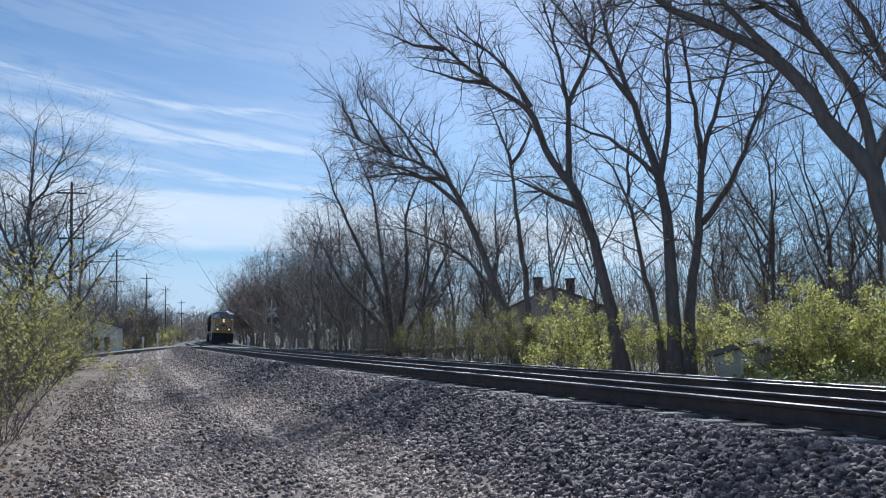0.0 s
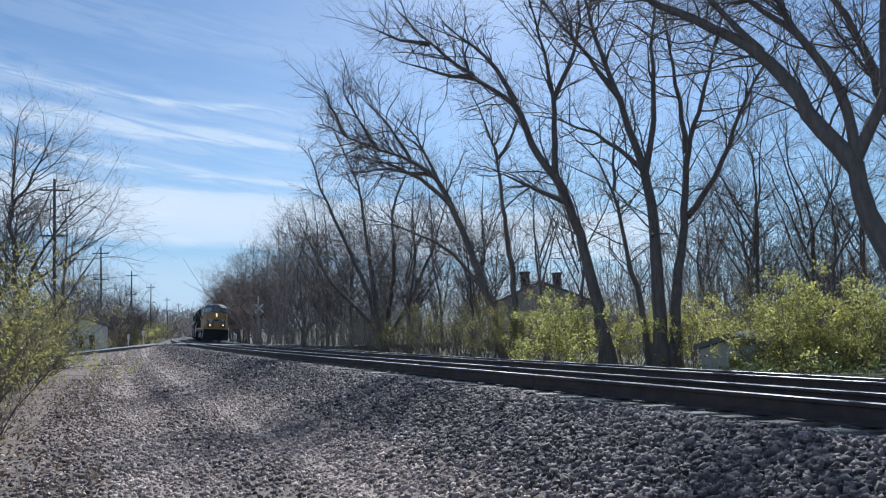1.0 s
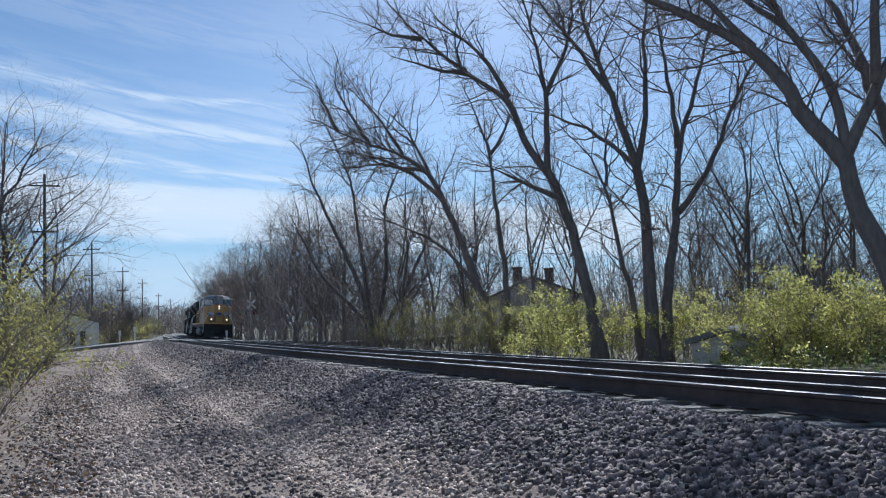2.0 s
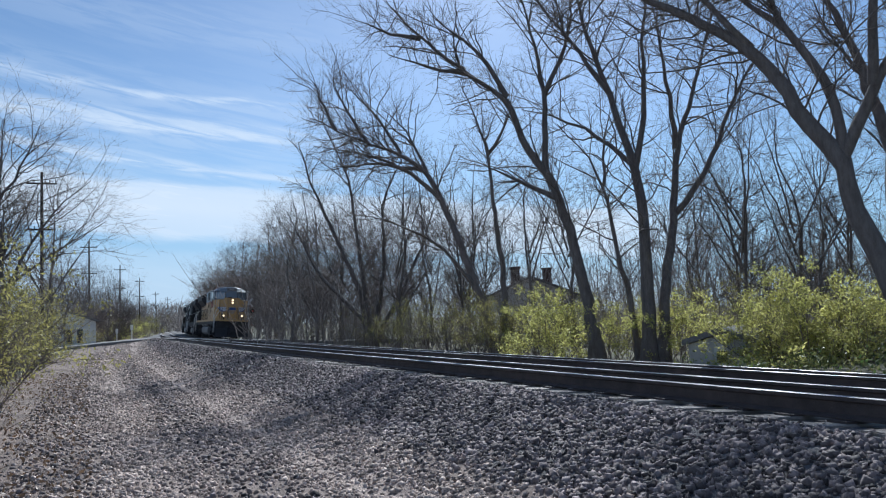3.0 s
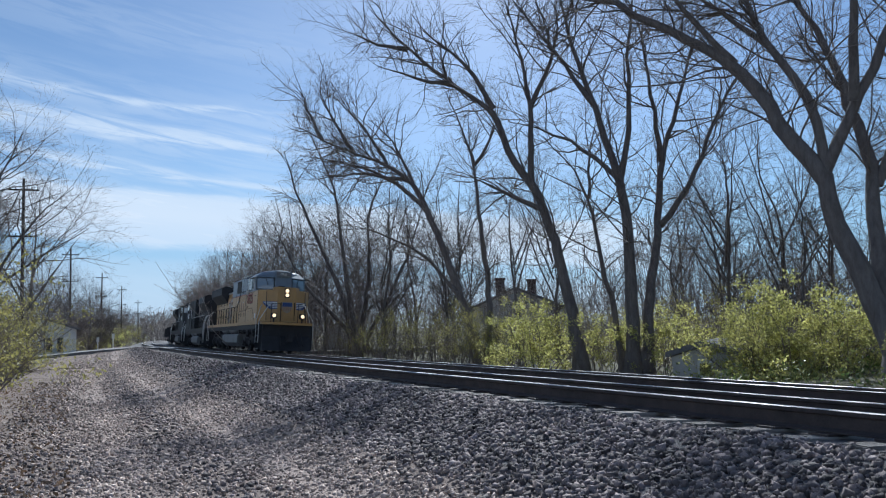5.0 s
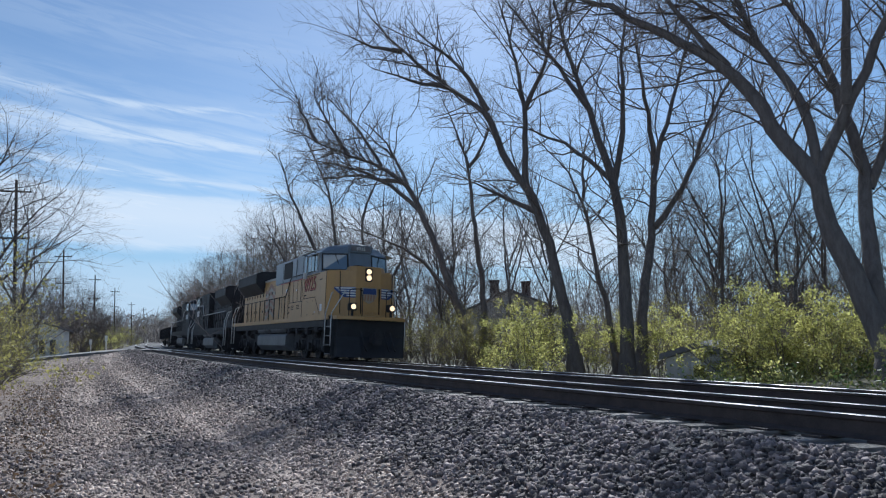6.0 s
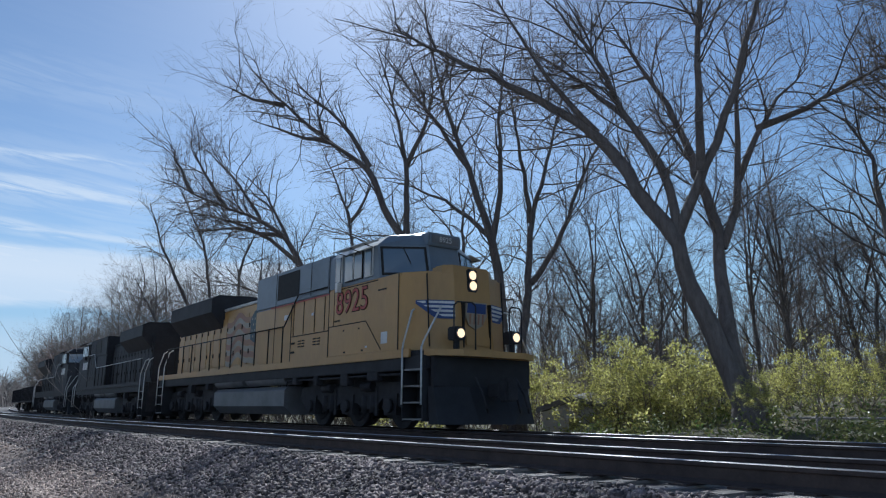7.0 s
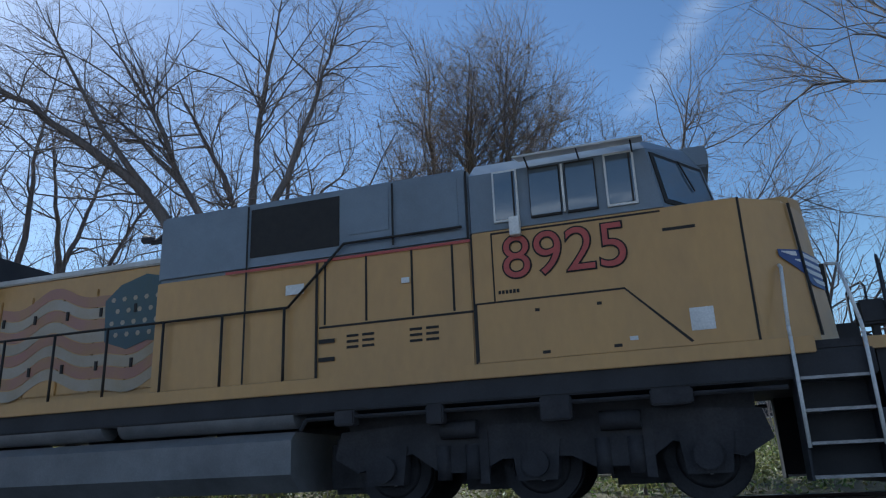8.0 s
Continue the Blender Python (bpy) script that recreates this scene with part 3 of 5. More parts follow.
def shrub(seed, height, width, leaves, leaf_size, material, stems=16, label="", name="shrub", group="leafing shrubs", twig_mat=None):
    rng = np.random.default_rng(seed)
    wood, tips = Wood(), []
    twigs = wood
    opt = dict(count=(4.4 / height, 4), start=(0.12, 0.1), length=(height * 0.45, height * 0.22), radius=(0.010, 0.006), steps=(4, 2), sides=(3, 3), up=0.2, rise=0.03)
    for _ in range(stems):
        a, lean = rng.uniform(0, 2 * np.pi), abs(rng.normal(0, 0.55))
        start = np.array((math.cos(a) * width * 0.18 * rng.random(), math.sin(a) * width * 0.18 * rng.random(), -0.15))
        way = np.array((math.cos(a) * lean * width / height, math.sin(a) * lean * width / height, 1.0))
        path, _d = bend(rng, start, way / np.linalg.norm(way), height * rng.uniform(0.6, 1.05), 7, 0.13, -0.015)
        wood.limb(path, 0.018 * height / 2.5, 0.004, 5)
        sprout(rng, wood, twigs, tips, path, 0.018, 0.004, 1, opt)
    top = new(name)
    o = new("brushwood", wood.mesh("brushwood", twig_mat or M["twig"])); o.parent = top; tagged(o, kind="stuff")
    if leaves:
        tips = np.array(tips)
        chosen = tips[rng.random(len(tips)) < 0.22]
        spots = chosen[rng.integers(0, len(chosen), leaves)]
        o = new("foliage", leaves_mesh("foliage", rng, spots, leaf_size, material, 0.095 * height / 2.5)); o.parent = top; tagged(o, kind="stuff")
    return tagged(top, label, "shrub", group)


def big_trees():
    t, _ = bare_tree([[(0.0, 0.0), (0.1, 4.7), (-0.1, 6.5), (-0.9, 9.4), (-1.5, 11.4), (-2.1, 14.4)], [(0.45, 0.0), (0.8, 3.1), (1.2, 4.9), (1.4, 7.5), (2.2, 9.6), (3.5, 14.2)],
                      [(1.2, 4.9), (2.2, 6.0), (3.0, 7.7), (3.9, 9.8), (5.3, 11.8)], [(-0.1, 6.5), (0.4, 8.8), (0.4, 11.3), (1.0, 14.6)], [(1.4, 7.5), (1.3, 9.7), (0.8, 13.0)],
                      [(-0.1, 6.5), (-1.7, 8.3), (-3.1, 9.1), (-4.4, 9.6)], [(-0.9, 9.4), (-2.2, 11.5), (-4.2, 14.5)]], 0.27, 11, label="tall leafless tree with two dark trunks and steep limbs")
    stand(t, 41.6, 27.1)
    t, _ = bare_tree([[(0.0, 0.0), (-0.2, 1.6), (-0.7, 4.6), (-1.1, 5.7), (-1.5, 6.8), (-2.4, 8.0), (-2.8, 9.7), (-4.3, 10.8), (-6.1, 12.4), (-7.4, 14.0)], [(-1.5, 6.8), (-1.4, 9.8), (-1.7, 12.1), (-2.4, 14.8)],
                      [(-1.1, 5.7), (-2.3, 6.3), (-3.8, 7.1)], [(-2.8, 9.7), (-3.6, 11.4), (-5.4, 12.8)], [(-1.4, 9.8), (-0.4, 11.5), (-0.2, 14.0)], [(-6.1, 12.4), (-7.2, 12.6), (-8.4, 13.2)], [(-4.3, 10.8), (-5.6, 11.0), (-7.2, 11.6)]], 0.26, 12, label="leafless tree leaning over the line with a knotted dark trunk")
    stand(t, 37.7, 27.8)
    t, _ = bare_tree([[(0.0, 0.0), (0.0, 2.9), (-0.3, 6.3), (-0.5, 9.5), (-1.2, 11.9), (-1.8, 13.4)], [(-0.5, 9.5), (0.5, 10.6), (0.9, 12.7)]], 0.19, 13, SMALL, "slender straight leafless tree")
    stand(t, 31.0, 36.8)
    t, _ = bare_tree([[(0.0, 0.0), (-0.5, 3.3), (-0.9, 6.1), (-1.4, 7.3), (-2.5, 8.6)], [(-0.9, 6.1), (-0.9, 7.8), (-0.5, 9.3)]], 0.14, 14, SMALL, "thin young leafless tree")
    stand(t, 40.8, 28.3)
    t, _ = bare_tree([[(-0.5, 0.0), (-1.3, 2.7), (-2.0, 5.0), (-2.8, 7.1), (-3.6, 8.8), (-4.9, 9.8), (-6.6, 10.5), (-8.2, 11.2), (-9.6, 12.0)], [(-2.8, 7.1), (-3.9, 8.4), (-5.5, 9.5), (-7.2, 10.1), (-9.0, 10.5)], [(-3.6, 8.8), (-4.9, 9.2), (-6.7, 9.5), (-8.7, 9.4)],
                      [(-1.3, 2.7), (-3.0, 5.0), (-5.0, 6.1), (-6.8, 6.5)], [(-6.6, 10.5), (-7.8, 12.5), (-8.5, 14.2)], [(-8.2, 11.2), (-8.9, 12.6), (-9.3, 13.8)], [(-4.9, 9.8), (-6.0, 11.8), (-7.5, 13.4)], [(-3.6, 8.8), (-4.3, 10.6), (-5.1, 11.7), (-6.0, 12.5)]],
                     0.27, 15, dict(BIG, count=(2.7, 6, 3.2), radius=(0.034, 0.0145, 0.009), up=0.15), label="leafless tree arching sideways in a sweeping bow")
    stand(t, 30.9, 37.0)
    t, _ = bare_tree([[(0.0, 0.0), (-0.3, 3.2), (-1.9, 7.0), (-3.9, 11.7), (-4.7, 14.8)], [(0.6, 0.0), (1.4, 5.6), (1.3, 9.9), (3.3, 13.7)], [(0.2, 0.7), (-0.6, 7.8), (-1.0, 11.7), (-3.0, 16.5)], [(1.0, 0.6), (3.0, 3.9), (4.9, 8.1), (5.8, 11.1)],
                      [(0.0, 1.1), (-3.6, 5.0), (-6.0, 10.1)]], 0.26, 16, FAR, "broad leafless tree of many stems")
    stand(t, 20.3, 54.8)
    t, _ = bare_tree([[(0.1, 0.0), (-0.2, 1.2), (-0.5, 2.2), (-0.9, 3.5), (-1.0, 4.6), (-1.8, 5.5), (-2.1, 6.6), (-2.8, 7.6), (-3.9, 8.5), (-5.2, 9.5), (-6.8, 10.6), (-8.6, 11.8)],
                      [(0.3, 0.0), (0.0, 1.4), (-0.2, 2.4), (0.0, 4.3), (-0.2, 5.3), (-0.3, 6.1), (-0.6, 7.3), (-0.9, 8.5), (-1.4, 9.7), (-2.0, 10.8), (-2.5, 12.1)],
                      [(-1.0, 4.6), (-0.7, 5.3), (-0.3, 6.1), (0.2, 6.7), (0.7, 7.9), (1.1, 9.1), (1.7, 10.7), (2.2, 12.6)], [(-1.0, 4.6), (-1.0, 5.9), (-1.5, 7.0), (-1.9, 7.7), (-2.4, 8.9), (-2.7, 10.0), (-3.4, 11.0), (-4.3, 12.0)],
                      [(0.0, 4.3), (0.4, 5.1), (0.6, 6.2), (0.7, 7.6), (0.9, 9.0), (1.3, 11.0)], [(-0.3, 6.1), (-0.1, 7.7), (-0.1, 9.2), (0.2, 10.1), (0.6, 12.3)],
                      [(0.6, 6.2), (1.2, 7.6), (1.9, 8.4), (2.7, 9.2)], [(1.2, 7.6), (2.2, 7.7), (3.0, 8.0), (3.9, 8.4), (4.9, 8.9)], [(-2.8, 7.6), (-4.2, 9.6), (-5.2, 12.0)], [(-1.9, 7.7), (-3.4, 9.6), (-5.0, 11.0)]],
                     0.30, 17, dict(BIG, count=(3.0, 6.5, 3.4), start=(0.34, 0.12, 0.15), radius=(0.028, 0.0125, 0.0072)), label="large spreading leafless tree with a dark forked trunk")
    stand(t, 58.4, 19.4, 0.2)
    t, _ = bare_tree([[(0.0, 0.0), (0.1, 3.0), (-0.1, 5.0), (-0.2, 6.8), (-0.5, 9.2), (-0.4, 11.6)], [(0.1, 3.0), (0.8, 5.4), (1.7, 8.7), (2.2, 12.4)], [(-0.1, 5.0), (-0.6, 6.5), (-1.8, 8.4)], [(0.8, 5.4), (2.8, 8.6), (3.9, 10.7)], [(0.8, 5.4), (0.6, 8.4), (0.9, 11.8)]], 0.18, 18, dict(BIG, count=(4.0, 9, 4.4), radius=(0.028, 0.0125, 0.008), up=0.15), buds=M["bud_twig"], label="tall dense leafless tree of several dark stems")
    stand(t, 73.5, 21.9, 0.8)
    t, _ = bare_tree([[(0.0, 0.0), (0.1, 3.7), (0.1, 5.6), (-0.1, 7.6), (0.0, 10.2)], [(0.1, 3.7), (1.2, 5.4), (2.7, 6.3), (3.7, 7.2)], [(0.1, 5.6), (1.0, 8.0), (1.6, 11.0)]], 0.15, 19, dict(BIG, count=(3.8, 9, 4.4), radius=(0.028, 0.0125, 0.008), up=0.15), buds=M["bud_twig"], label="dark leafless tree with a straight trunk")
    stand(t, 75.7, 20.6, 0.8)
    t, _ = bare_tree([[(0.0, 0.0), (0.1, 2.5), (0.1, 4.0), (0.1, 6.0), (-1.2, 7.6)], [(0.1, 4.0), (0.7, 5.7), (1.5, 7.3), (2.1, 9.0)]], 0.14, 20, SMALL, "thin leafless tree among brush")
    stand(t, 68.6, 20.4, 0.7)
    t, _ = bare_tree([[(0.0, 0.0), (0.0, 3.6), (-0.2, 6.3), (-0.8, 8.7), (-1.2, 10.4)], [(-0.2, 6.3), (0.8, 8.8), (1.6, 11.9)], [(0.0, 3.6), (1.3, 6.5), (3.1, 6.8), (5.1, 8.0)]], 0.22, 21, dict(BIG, count=(3.2, 7, 3.6), start=(0.35, 0.12, 0.15), radius=(0.030, 0.014, 0.009)), label="leafless tree with a dark leaning trunk near houses")
    stand(t, 89.6, 26.0, 0.4)
    t, _ = bare_tree([[(0.0, 0.0), (-0.1, 1.7), (-0.5, 4.0), (-0.3, 6.0), (-1.4, 8.6)], [(-0.5, 4.0), (-1.6, 5.0), (-2.2, 6.6)], [(-0.1, 1.7), (0.7, 2.7), (0.9, 4.4)]], 0.17, 24, SMALL, "crooked leafless tree beside a larger one")
    stand(t, 87.4, 26.5, 0.4)
    t, _ = bare_tree([[(0.0, 0.0), (-0.3, 3.0), (-1.0, 6.0), (-1.8, 9.0)], [(0.1, 0.2), (0.3, 3.2), (0.4, 6.4), (0.2, 9.6)], [(0.2, 0.2), (0.9, 2.8), (2.0, 5.6), (3.0, 8.0)], [(-0.1, 0.2), (-1.2, 2.6), (-2.6, 5.0), (-3.6, 7.2)], [(0.2, 0.3), (1.6, 2.2), (3.2, 4.2), (4.4, 6.0)]], 0.12, 25, FAR, "fan-shaped leafless tree of many pale stems")
    stand(t, 81.8, 34.0, 0.3)
    t, _ = bare_tree([[(0.0, 0.0), (-0.3, 4.0), (-1.5, 7.5), (-3.6, 10.0), (-5.2, 9.2)], [(-0.3, 4.0), (0.5, 8.0), (-0.5, 12.0)], [(-1.5, 7.5), (-4.2, 12.0), (-6.0, 12.4)], [(-1.5, 7.5), (-4.6, 8.6), (-6.2, 7.2)]], 0.11, 22, dict(BIG, count=(3.6, 7, 4), start=(0.25, 0.1, 0.1), radius=(0.020, 0.010, 0.007)), buds=M["bud_twig"], label="leafless tree with drooping budding branches")
    stand(t, 116.0, 19.0, 0.4)
    t, _ = bare_tree([[(0.0, 0.0), (0.3, 2.6), (-0.4, 5.2), (-1.2, 7.0)], [(0.3, 2.6), (1.2, 4.6), (1.6, 6.6)], [(0.3, 2.6), (1.9, 3.6), (3.0, 5.2)]], 0.15, 23, SMALL, "small leafless yard tree")
    stand(t, 98.0, 24.0, 0.3)


def left_trees():
    """Bare trees among the shrubs beside the path."""
    t, _ = bare_tree([[(0.0, 0.0), (0.1, 3.0), (-0.2, 6.0), (0.0, 9.3)], [(0.1, 3.0), (1.0, 5.0), (2.0, 6.5), (3.0, 7.4)], [(0.1, 3.0), (-1.2, 6.0), (-2.0, 9.0)], [(-0.2, 6.0), (0.8, 8.0), (1.2, 9.4)], [(0.1, 3.0), (1.6, 4.4), (3.4, 5.6)], [(0.1, 2.0), (-1.6, 4.6), (-3.0, 7.6)]],
                     0.13, 26, dict(BIG, count=(2.6, 6.5, 3.2)), "bare tree with fanned grey twigs above shrubs")
    stand(t, -4.6, 31.0)
    t, _ = bare_tree([[(0.0, 0.0), (0.0, 3.0), (0.3, 6.0), (0.2, 8.6)], [(0.0, 3.0), (1.4, 5.4), (2.4, 7.0)], [(0.0, 3.0), (-1.5, 5.8), (-2.4, 8.2)]], 0.12, 27, FAR, "bare thin-stemmed tree behind shrubs")
    stand(t, -1.9, 44.0)


def woods():
    """The woods behind and far along the line: a few kinds of tree, repeated."""
    rng = random.Random(5)
    kinds = []
    for k in range(4):
        r = random.Random(40 + k)
        limbs = [[(0, 0), (r.uniform(-.3, .3), 3), (r.uniform(-.6, .6), 6), (r.uniform(-1, 1), 9), (r.uniform(-1.6, 1.6), 11.5)]]
        for _ in range(4):
            z = r.uniform(1.2, 5.5)
            s = r.choice((-1, 1)) * r.uniform(1.4, 3.2)
            limbs.append([(limbs[0][1][0] * z / 3, z), (s * 0.45, z + 2.4), (s, z + 5.0 + r.uniform(0, 1))])
        t, _ = bare_tree(limbs, 0.115, 60 + k, FAR, "bare grey-brown tree of the woods behind the line", group="woods behind the line")
        kinds.append(t)
    red, _ = bare_tree([[(0, 0), (0.2, 3), (-.3, 6), (0.2, 9)], [(0.2, 3), (2.2, 6), (3.4, 8.4)], [(0.2, 3), (-2.2, 5.6), (-3.5, 8)], [(-.3, 6), (1.0, 8), (2.0, 10)]], 0.2, 71, dict(DENSE, count=(3.0, 7, 4)), "tree with reddish spring buds", buds=M["red_twig"], group="woods behind the line")
    dense = []
    for k in range(2):
        r = random.Random(90 + k)
        limbs = [[(0, 0), (0.2, 2.5), (-0.2, 5.5), (0.1, 8.5), (0.2, 11)]]
        for m in range(6):
            z, way = r.uniform(0.8, 4.0), (-1) ** m * r.uniform(1.8, 4.4)
            limbs.append([(0.1, z), (way * 0.5, z + 2.2), (way, z + 4.6 + r.uniform(0, 1.6))])
        t, _ = bare_tree(limbs, 0.16, 92 + k, DENSE, "round-crowned bare tree with close grey-brown twigs", group="woods behind the line")
        dense.append(t)
    dense[0].matrix_basis = pose(140 * math.sin(radians(10.3)), 140 * math.cos(radians(10.3)), -0.8) @ Matrix.Diagonal((1.25, 1.25, 1.25, 1))
    dense[1].matrix_basis = pose(86 * math.sin(radians(13.8)), 86 * math.cos(radians(13.8)), -0.8) @ Matrix.Diagonal((1.05, 1.05, 1.05, 1))
    kinds[0].matrix_basis = pose(24, 33, -0.6)
    kinds[1].matrix_basis = pose(27, 24, -0.6, 0, 0, 90)
    kinds[2].matrix_basis = pose(23, 44, -0.6, 0, 0, 40)
    kinds[3].matrix_basis = pose(30, 16, 0.2, 0, 0, 200)
    used = [(24, 33), (27, 24), (23, 44), (30, 16)]

    def plant(x, y, s, z=-0.6, kind=None):
        ob = copy_thing(kind or kinds[rng.randrange(4)], pose(0, 0, 0))
        ob.matrix_basis = pose(x, y, z, 0, 0, rng.uniform(0, 360)) @ Matrix.Diagonal((s, s, s * rng.uniform(0.9, 1.1), 1))

    for y in (12, 22, 28, 38, 41, 48, 58, 63, 66, 72, 80, 92, 104):
        plant(NEAR_X + y * y / 2700 + rng.uniform(17, 34), y + rng.uniform(-2, 2), rng.uniform(0.75, 1.0))
    for y in (60, 66, 74, 84, 96, 112, 130, 150, 175):
        plant(NEAR_X + y * y / 2700 + rng.uniform(12.5, 16), y, rng.uniform(0.8, 1.05), -0.8)
    for az, d, s in ((62, 33, 0.75), (67.5, 30, 0.7), (72, 34, 0.75), (76, 31, 0.6), (79.5, 35, 0.7), (83, 36, 0.6), (86, 38, 0.65), (65, 46, 0.9), (74, 50, 0.9), (80, 54, 0.8), (16.5, 60, 1.2), (18.3, 68, 1.25), (22.8, 52, 1.2), (25.3, 58, 1.2), (28.2, 52, 1.1), (14.6, 66, 1.15), (20.6, 74, 1.2), (63, 42, 0.8), (66, 36, 0.8), (70, 40, 0.7), (77, 44, 0.65), (81, 40, 0.55), (84, 48, 0.6), (60, 34, 0.85), (55, 40, 0.9), (52, 36, 0.9), (48, 38, 0.85), (87, 52, 0.7), (45, 44, 0.9)):
        plant(d * math.sin(radians(az)), d * math.cos(radians(az)), s, 0.3 if az > 58 else -0.8)
    for d, az, s in ((170, 9.4, 1.5), (190, 9.1, 1.45), (150, 9.9, 1.45), (132, 10.5, 1.4), (120, 11.1, 1.4), (104, 12.1, 1.3), (94, 13.4, 1.3), (84, 14.9, 1.3), (76, 16.6, 1.25), (72, 21.0, 1.1), (70, 18.4, 1.2), (98, 13.0, 1.3), (88, 1.9, 0.66), (96, 2.6, 0.62), (80, 0.3, 0.64), (106, 3.0, 0.55), (84, -1.0, 0.7)):
        plant(d * math.sin(radians(az)), d * math.cos(radians(az)), s, -0.8, dense[rng.randrange(2)])
    for d, az, s in ((142, 10.1, 1.1), (160, 9.6, 1.15), (114, 11.4, 0.85)):
        plant(d * math.sin(radians(az)), d * math.cos(radians(az)), s, -0.8, red)
    for d, az, s in ((56, 53.0, 0.8), (54, 70.0, 0.6)):
        plant(d * math.sin(radians(az)), d * math.cos(radians(az)), s, -0.6, dense[rng.randrange(2)])
    red.matrix_basis = pose(128 * math.sin(radians(10.7)), 128 * math.cos(radians(10.7)), -0.8)
    # the other side of the line
    for x, y, s in ((-7.5, 29, 0.70), (-8.5, 36, 0.8), (-9.4, 21, 0.75), (-6.5, 52, 0.75), (-9, 62, 0.8), (-7, 80, 0.85), (-4, 92, 0.85), (-12, 40, 0.9), (-3, 110, 0.9), (0, 132, 0.9), (5, 150, 0.8), (-10, 100, 0.9), (9, 190, 0.9), (17, 230, 0.9), (24, 262, 0.9), (14, 205, 0.8), (34, 280, 0.9), (40, 300, 0.9), (48, 290, 0.9)):
        plant(x, y, s, -0.2)
    for x, y, s in ((-3.1, 31, 0.66), (-3.6, 46, 0.8), (-1.6, 57, 0.6), (-4.4, 24, 0.72), (-1.0, 66, 0.7), (-4.6, 38, 0.8), (0.6, 86, 0.72), (2.4, 93, 0.7), (4.2, 101, 0.75), (-1.5, 90, 0.8), (0.5, 100, 0.8)):
        plant(x, y, s, -0.1)


def shrubs():
    rng = random.Random(9)
    fresh = [shrub(100 + k, 2.4, 2.8, 4200, 0.047, M["leaf"], 15, "shrub with fresh yellow-green spring leaves") for k in range(3)]
    olive = [shrub(110 + k, 2.6, 2.4, 2900, 0.034, M["leaf_dry"], 18, "twiggy shrub coming into olive-green leaf") for k in range(3)]
    brush = [shrub(120 + k, 2.2, 2.6, 350, 0.035, M["leaf_dry"], 18, "tangle of bare brown brush", group="brush") for k in range(2)]
    first = set()

    def plant(kind, x, y, s, z):
        place = pose(x, y, z, 0, 0, rng.uniform(0, 360)) @ Matrix.Diagonal((s, s, s, 1))
        if kind not in first:
            first.add(kind)
            kind.matrix_basis = place
        else:
            copy_thing(kind, pose(0, 0, 0)).matrix_basis = place

    # beside the path, on the camera's side
    for y, x, s in ((8.6, -3.2, 0.75), (10.5, -2.7, 0.95), (12.5, -2.6, 1.1), (15, -2.3, 1.15), (18, -2.2, 1.25), (21, -2.2, 1.2), (25, -2.1, 1.2), (29, -2.0, 1.15), (34, -2.0, 1.2), (40, -1.9, 1.1), (46, -2.0, 1.1), (11, -4.6, 1.3), (14, -4.6, 1.4), (19, -4.6, 1.5), (27, -4.4, 1.5), (36, -4.2, 1.5)):
        plant(rng.choice(olive), x + rng.uniform(-0.2, 0.2), y, s, -0.05)
    for x, y, s in ((-1.9, 7.6, 0.5), (-1.7, 9.0, 0.6), (-1.5, 11.0, 0.6), (-1.4, 13.5, 0.55), (-2.6, 7.0, 0.6)):
        plant(rng.choice(brush), x, y, s, -0.05)
    # behind the tracks
    for az, d, s in ((34.5, 27, 1.05), (35.6, 31, 1.2), (33.2, 33, 1.1), (43.7, 27, 0.95), (49.4, 25, 0.8), (50.5, 23, 1.0), (53.0, 22.5, 1.1), (55.0, 21.5, 0.95), (49.2, 24, 0.8), (51.5, 25, 1.15), (55.9, 23.5, 1.0), (49.5, 28, 1.2), (61.6, 20.5, 0.55), (63.5, 19.5, 0.65), (66, 21, 0.55), (70.5, 20, 0.5), (40.0, 29, 0.9), (59.5, 18, 0.34), (73.5, 17.5, 0.42), (76.5, 18.5, 0.45), (79, 17, 0.36), (81.5, 19, 0.42), (78, 20.5, 0.4)):
        plant(rng.choice(fresh), d * math.sin(radians(az)), d * math.cos(radians(az)), s, -0.42 if az < 57 else 0.4)
    for az, d, s in ((84.8, 17, 0.36), (86.6, 16.5, 0.42), (88.4, 18, 0.36)):
        plant(rng.choice(fresh), d * math.sin(radians(az)), d * math.cos(radians(az)), s, -0.05)
    for az, d, s in ((28.5, 36, 1.1), (26.5, 40, 1.1), (24.5, 44, 1.15), (29.8, 34, 0.9), (22.5, 48, 1.1), (38.8, 30, 0.9), (42.6, 31, 1.0), (46.8, 30, 1.1), (31.7, 35, 1.0), (68, 23, 0.6), (72, 24, 0.6), (76, 22, 0.55)):
        plant(rng.choice(olive), d * math.sin(radians(az)), d * math.cos(radians(az)), s, -0.42 if az < 57 else 0.6)
    for az, d, s in ((19.5, 50, 1.2), (17.5, 56, 1.2), (15.8, 62, 1.2), (14.2, 70, 1.2), (23.5, 46, 1.2), (25.5, 42, 1.1), (27.4, 39, 1.1), (21.4, 52, 1.3), (79, 24, 0.6), (82, 27, 0.6), (85, 30, 0.6), (36.7, 32, 1.1), (74, 26, 0.8), (65, 25, 0.9), (58, 26, 1.0), (78.5, 27, 1.35), (80.4, 28, 1.5), (82.2, 28.5, 1.45), (84, 30, 1.2), (76.5, 27, 1.1), (81.3, 30, 1.6), (86.5, 31, 1.1), (92, 31, 1.0)):
        plant(rng.choice(brush), d * math.sin(radians(az)), d * math.cos(radians(az)), s, -0.5 if az < 57 else 0.6)
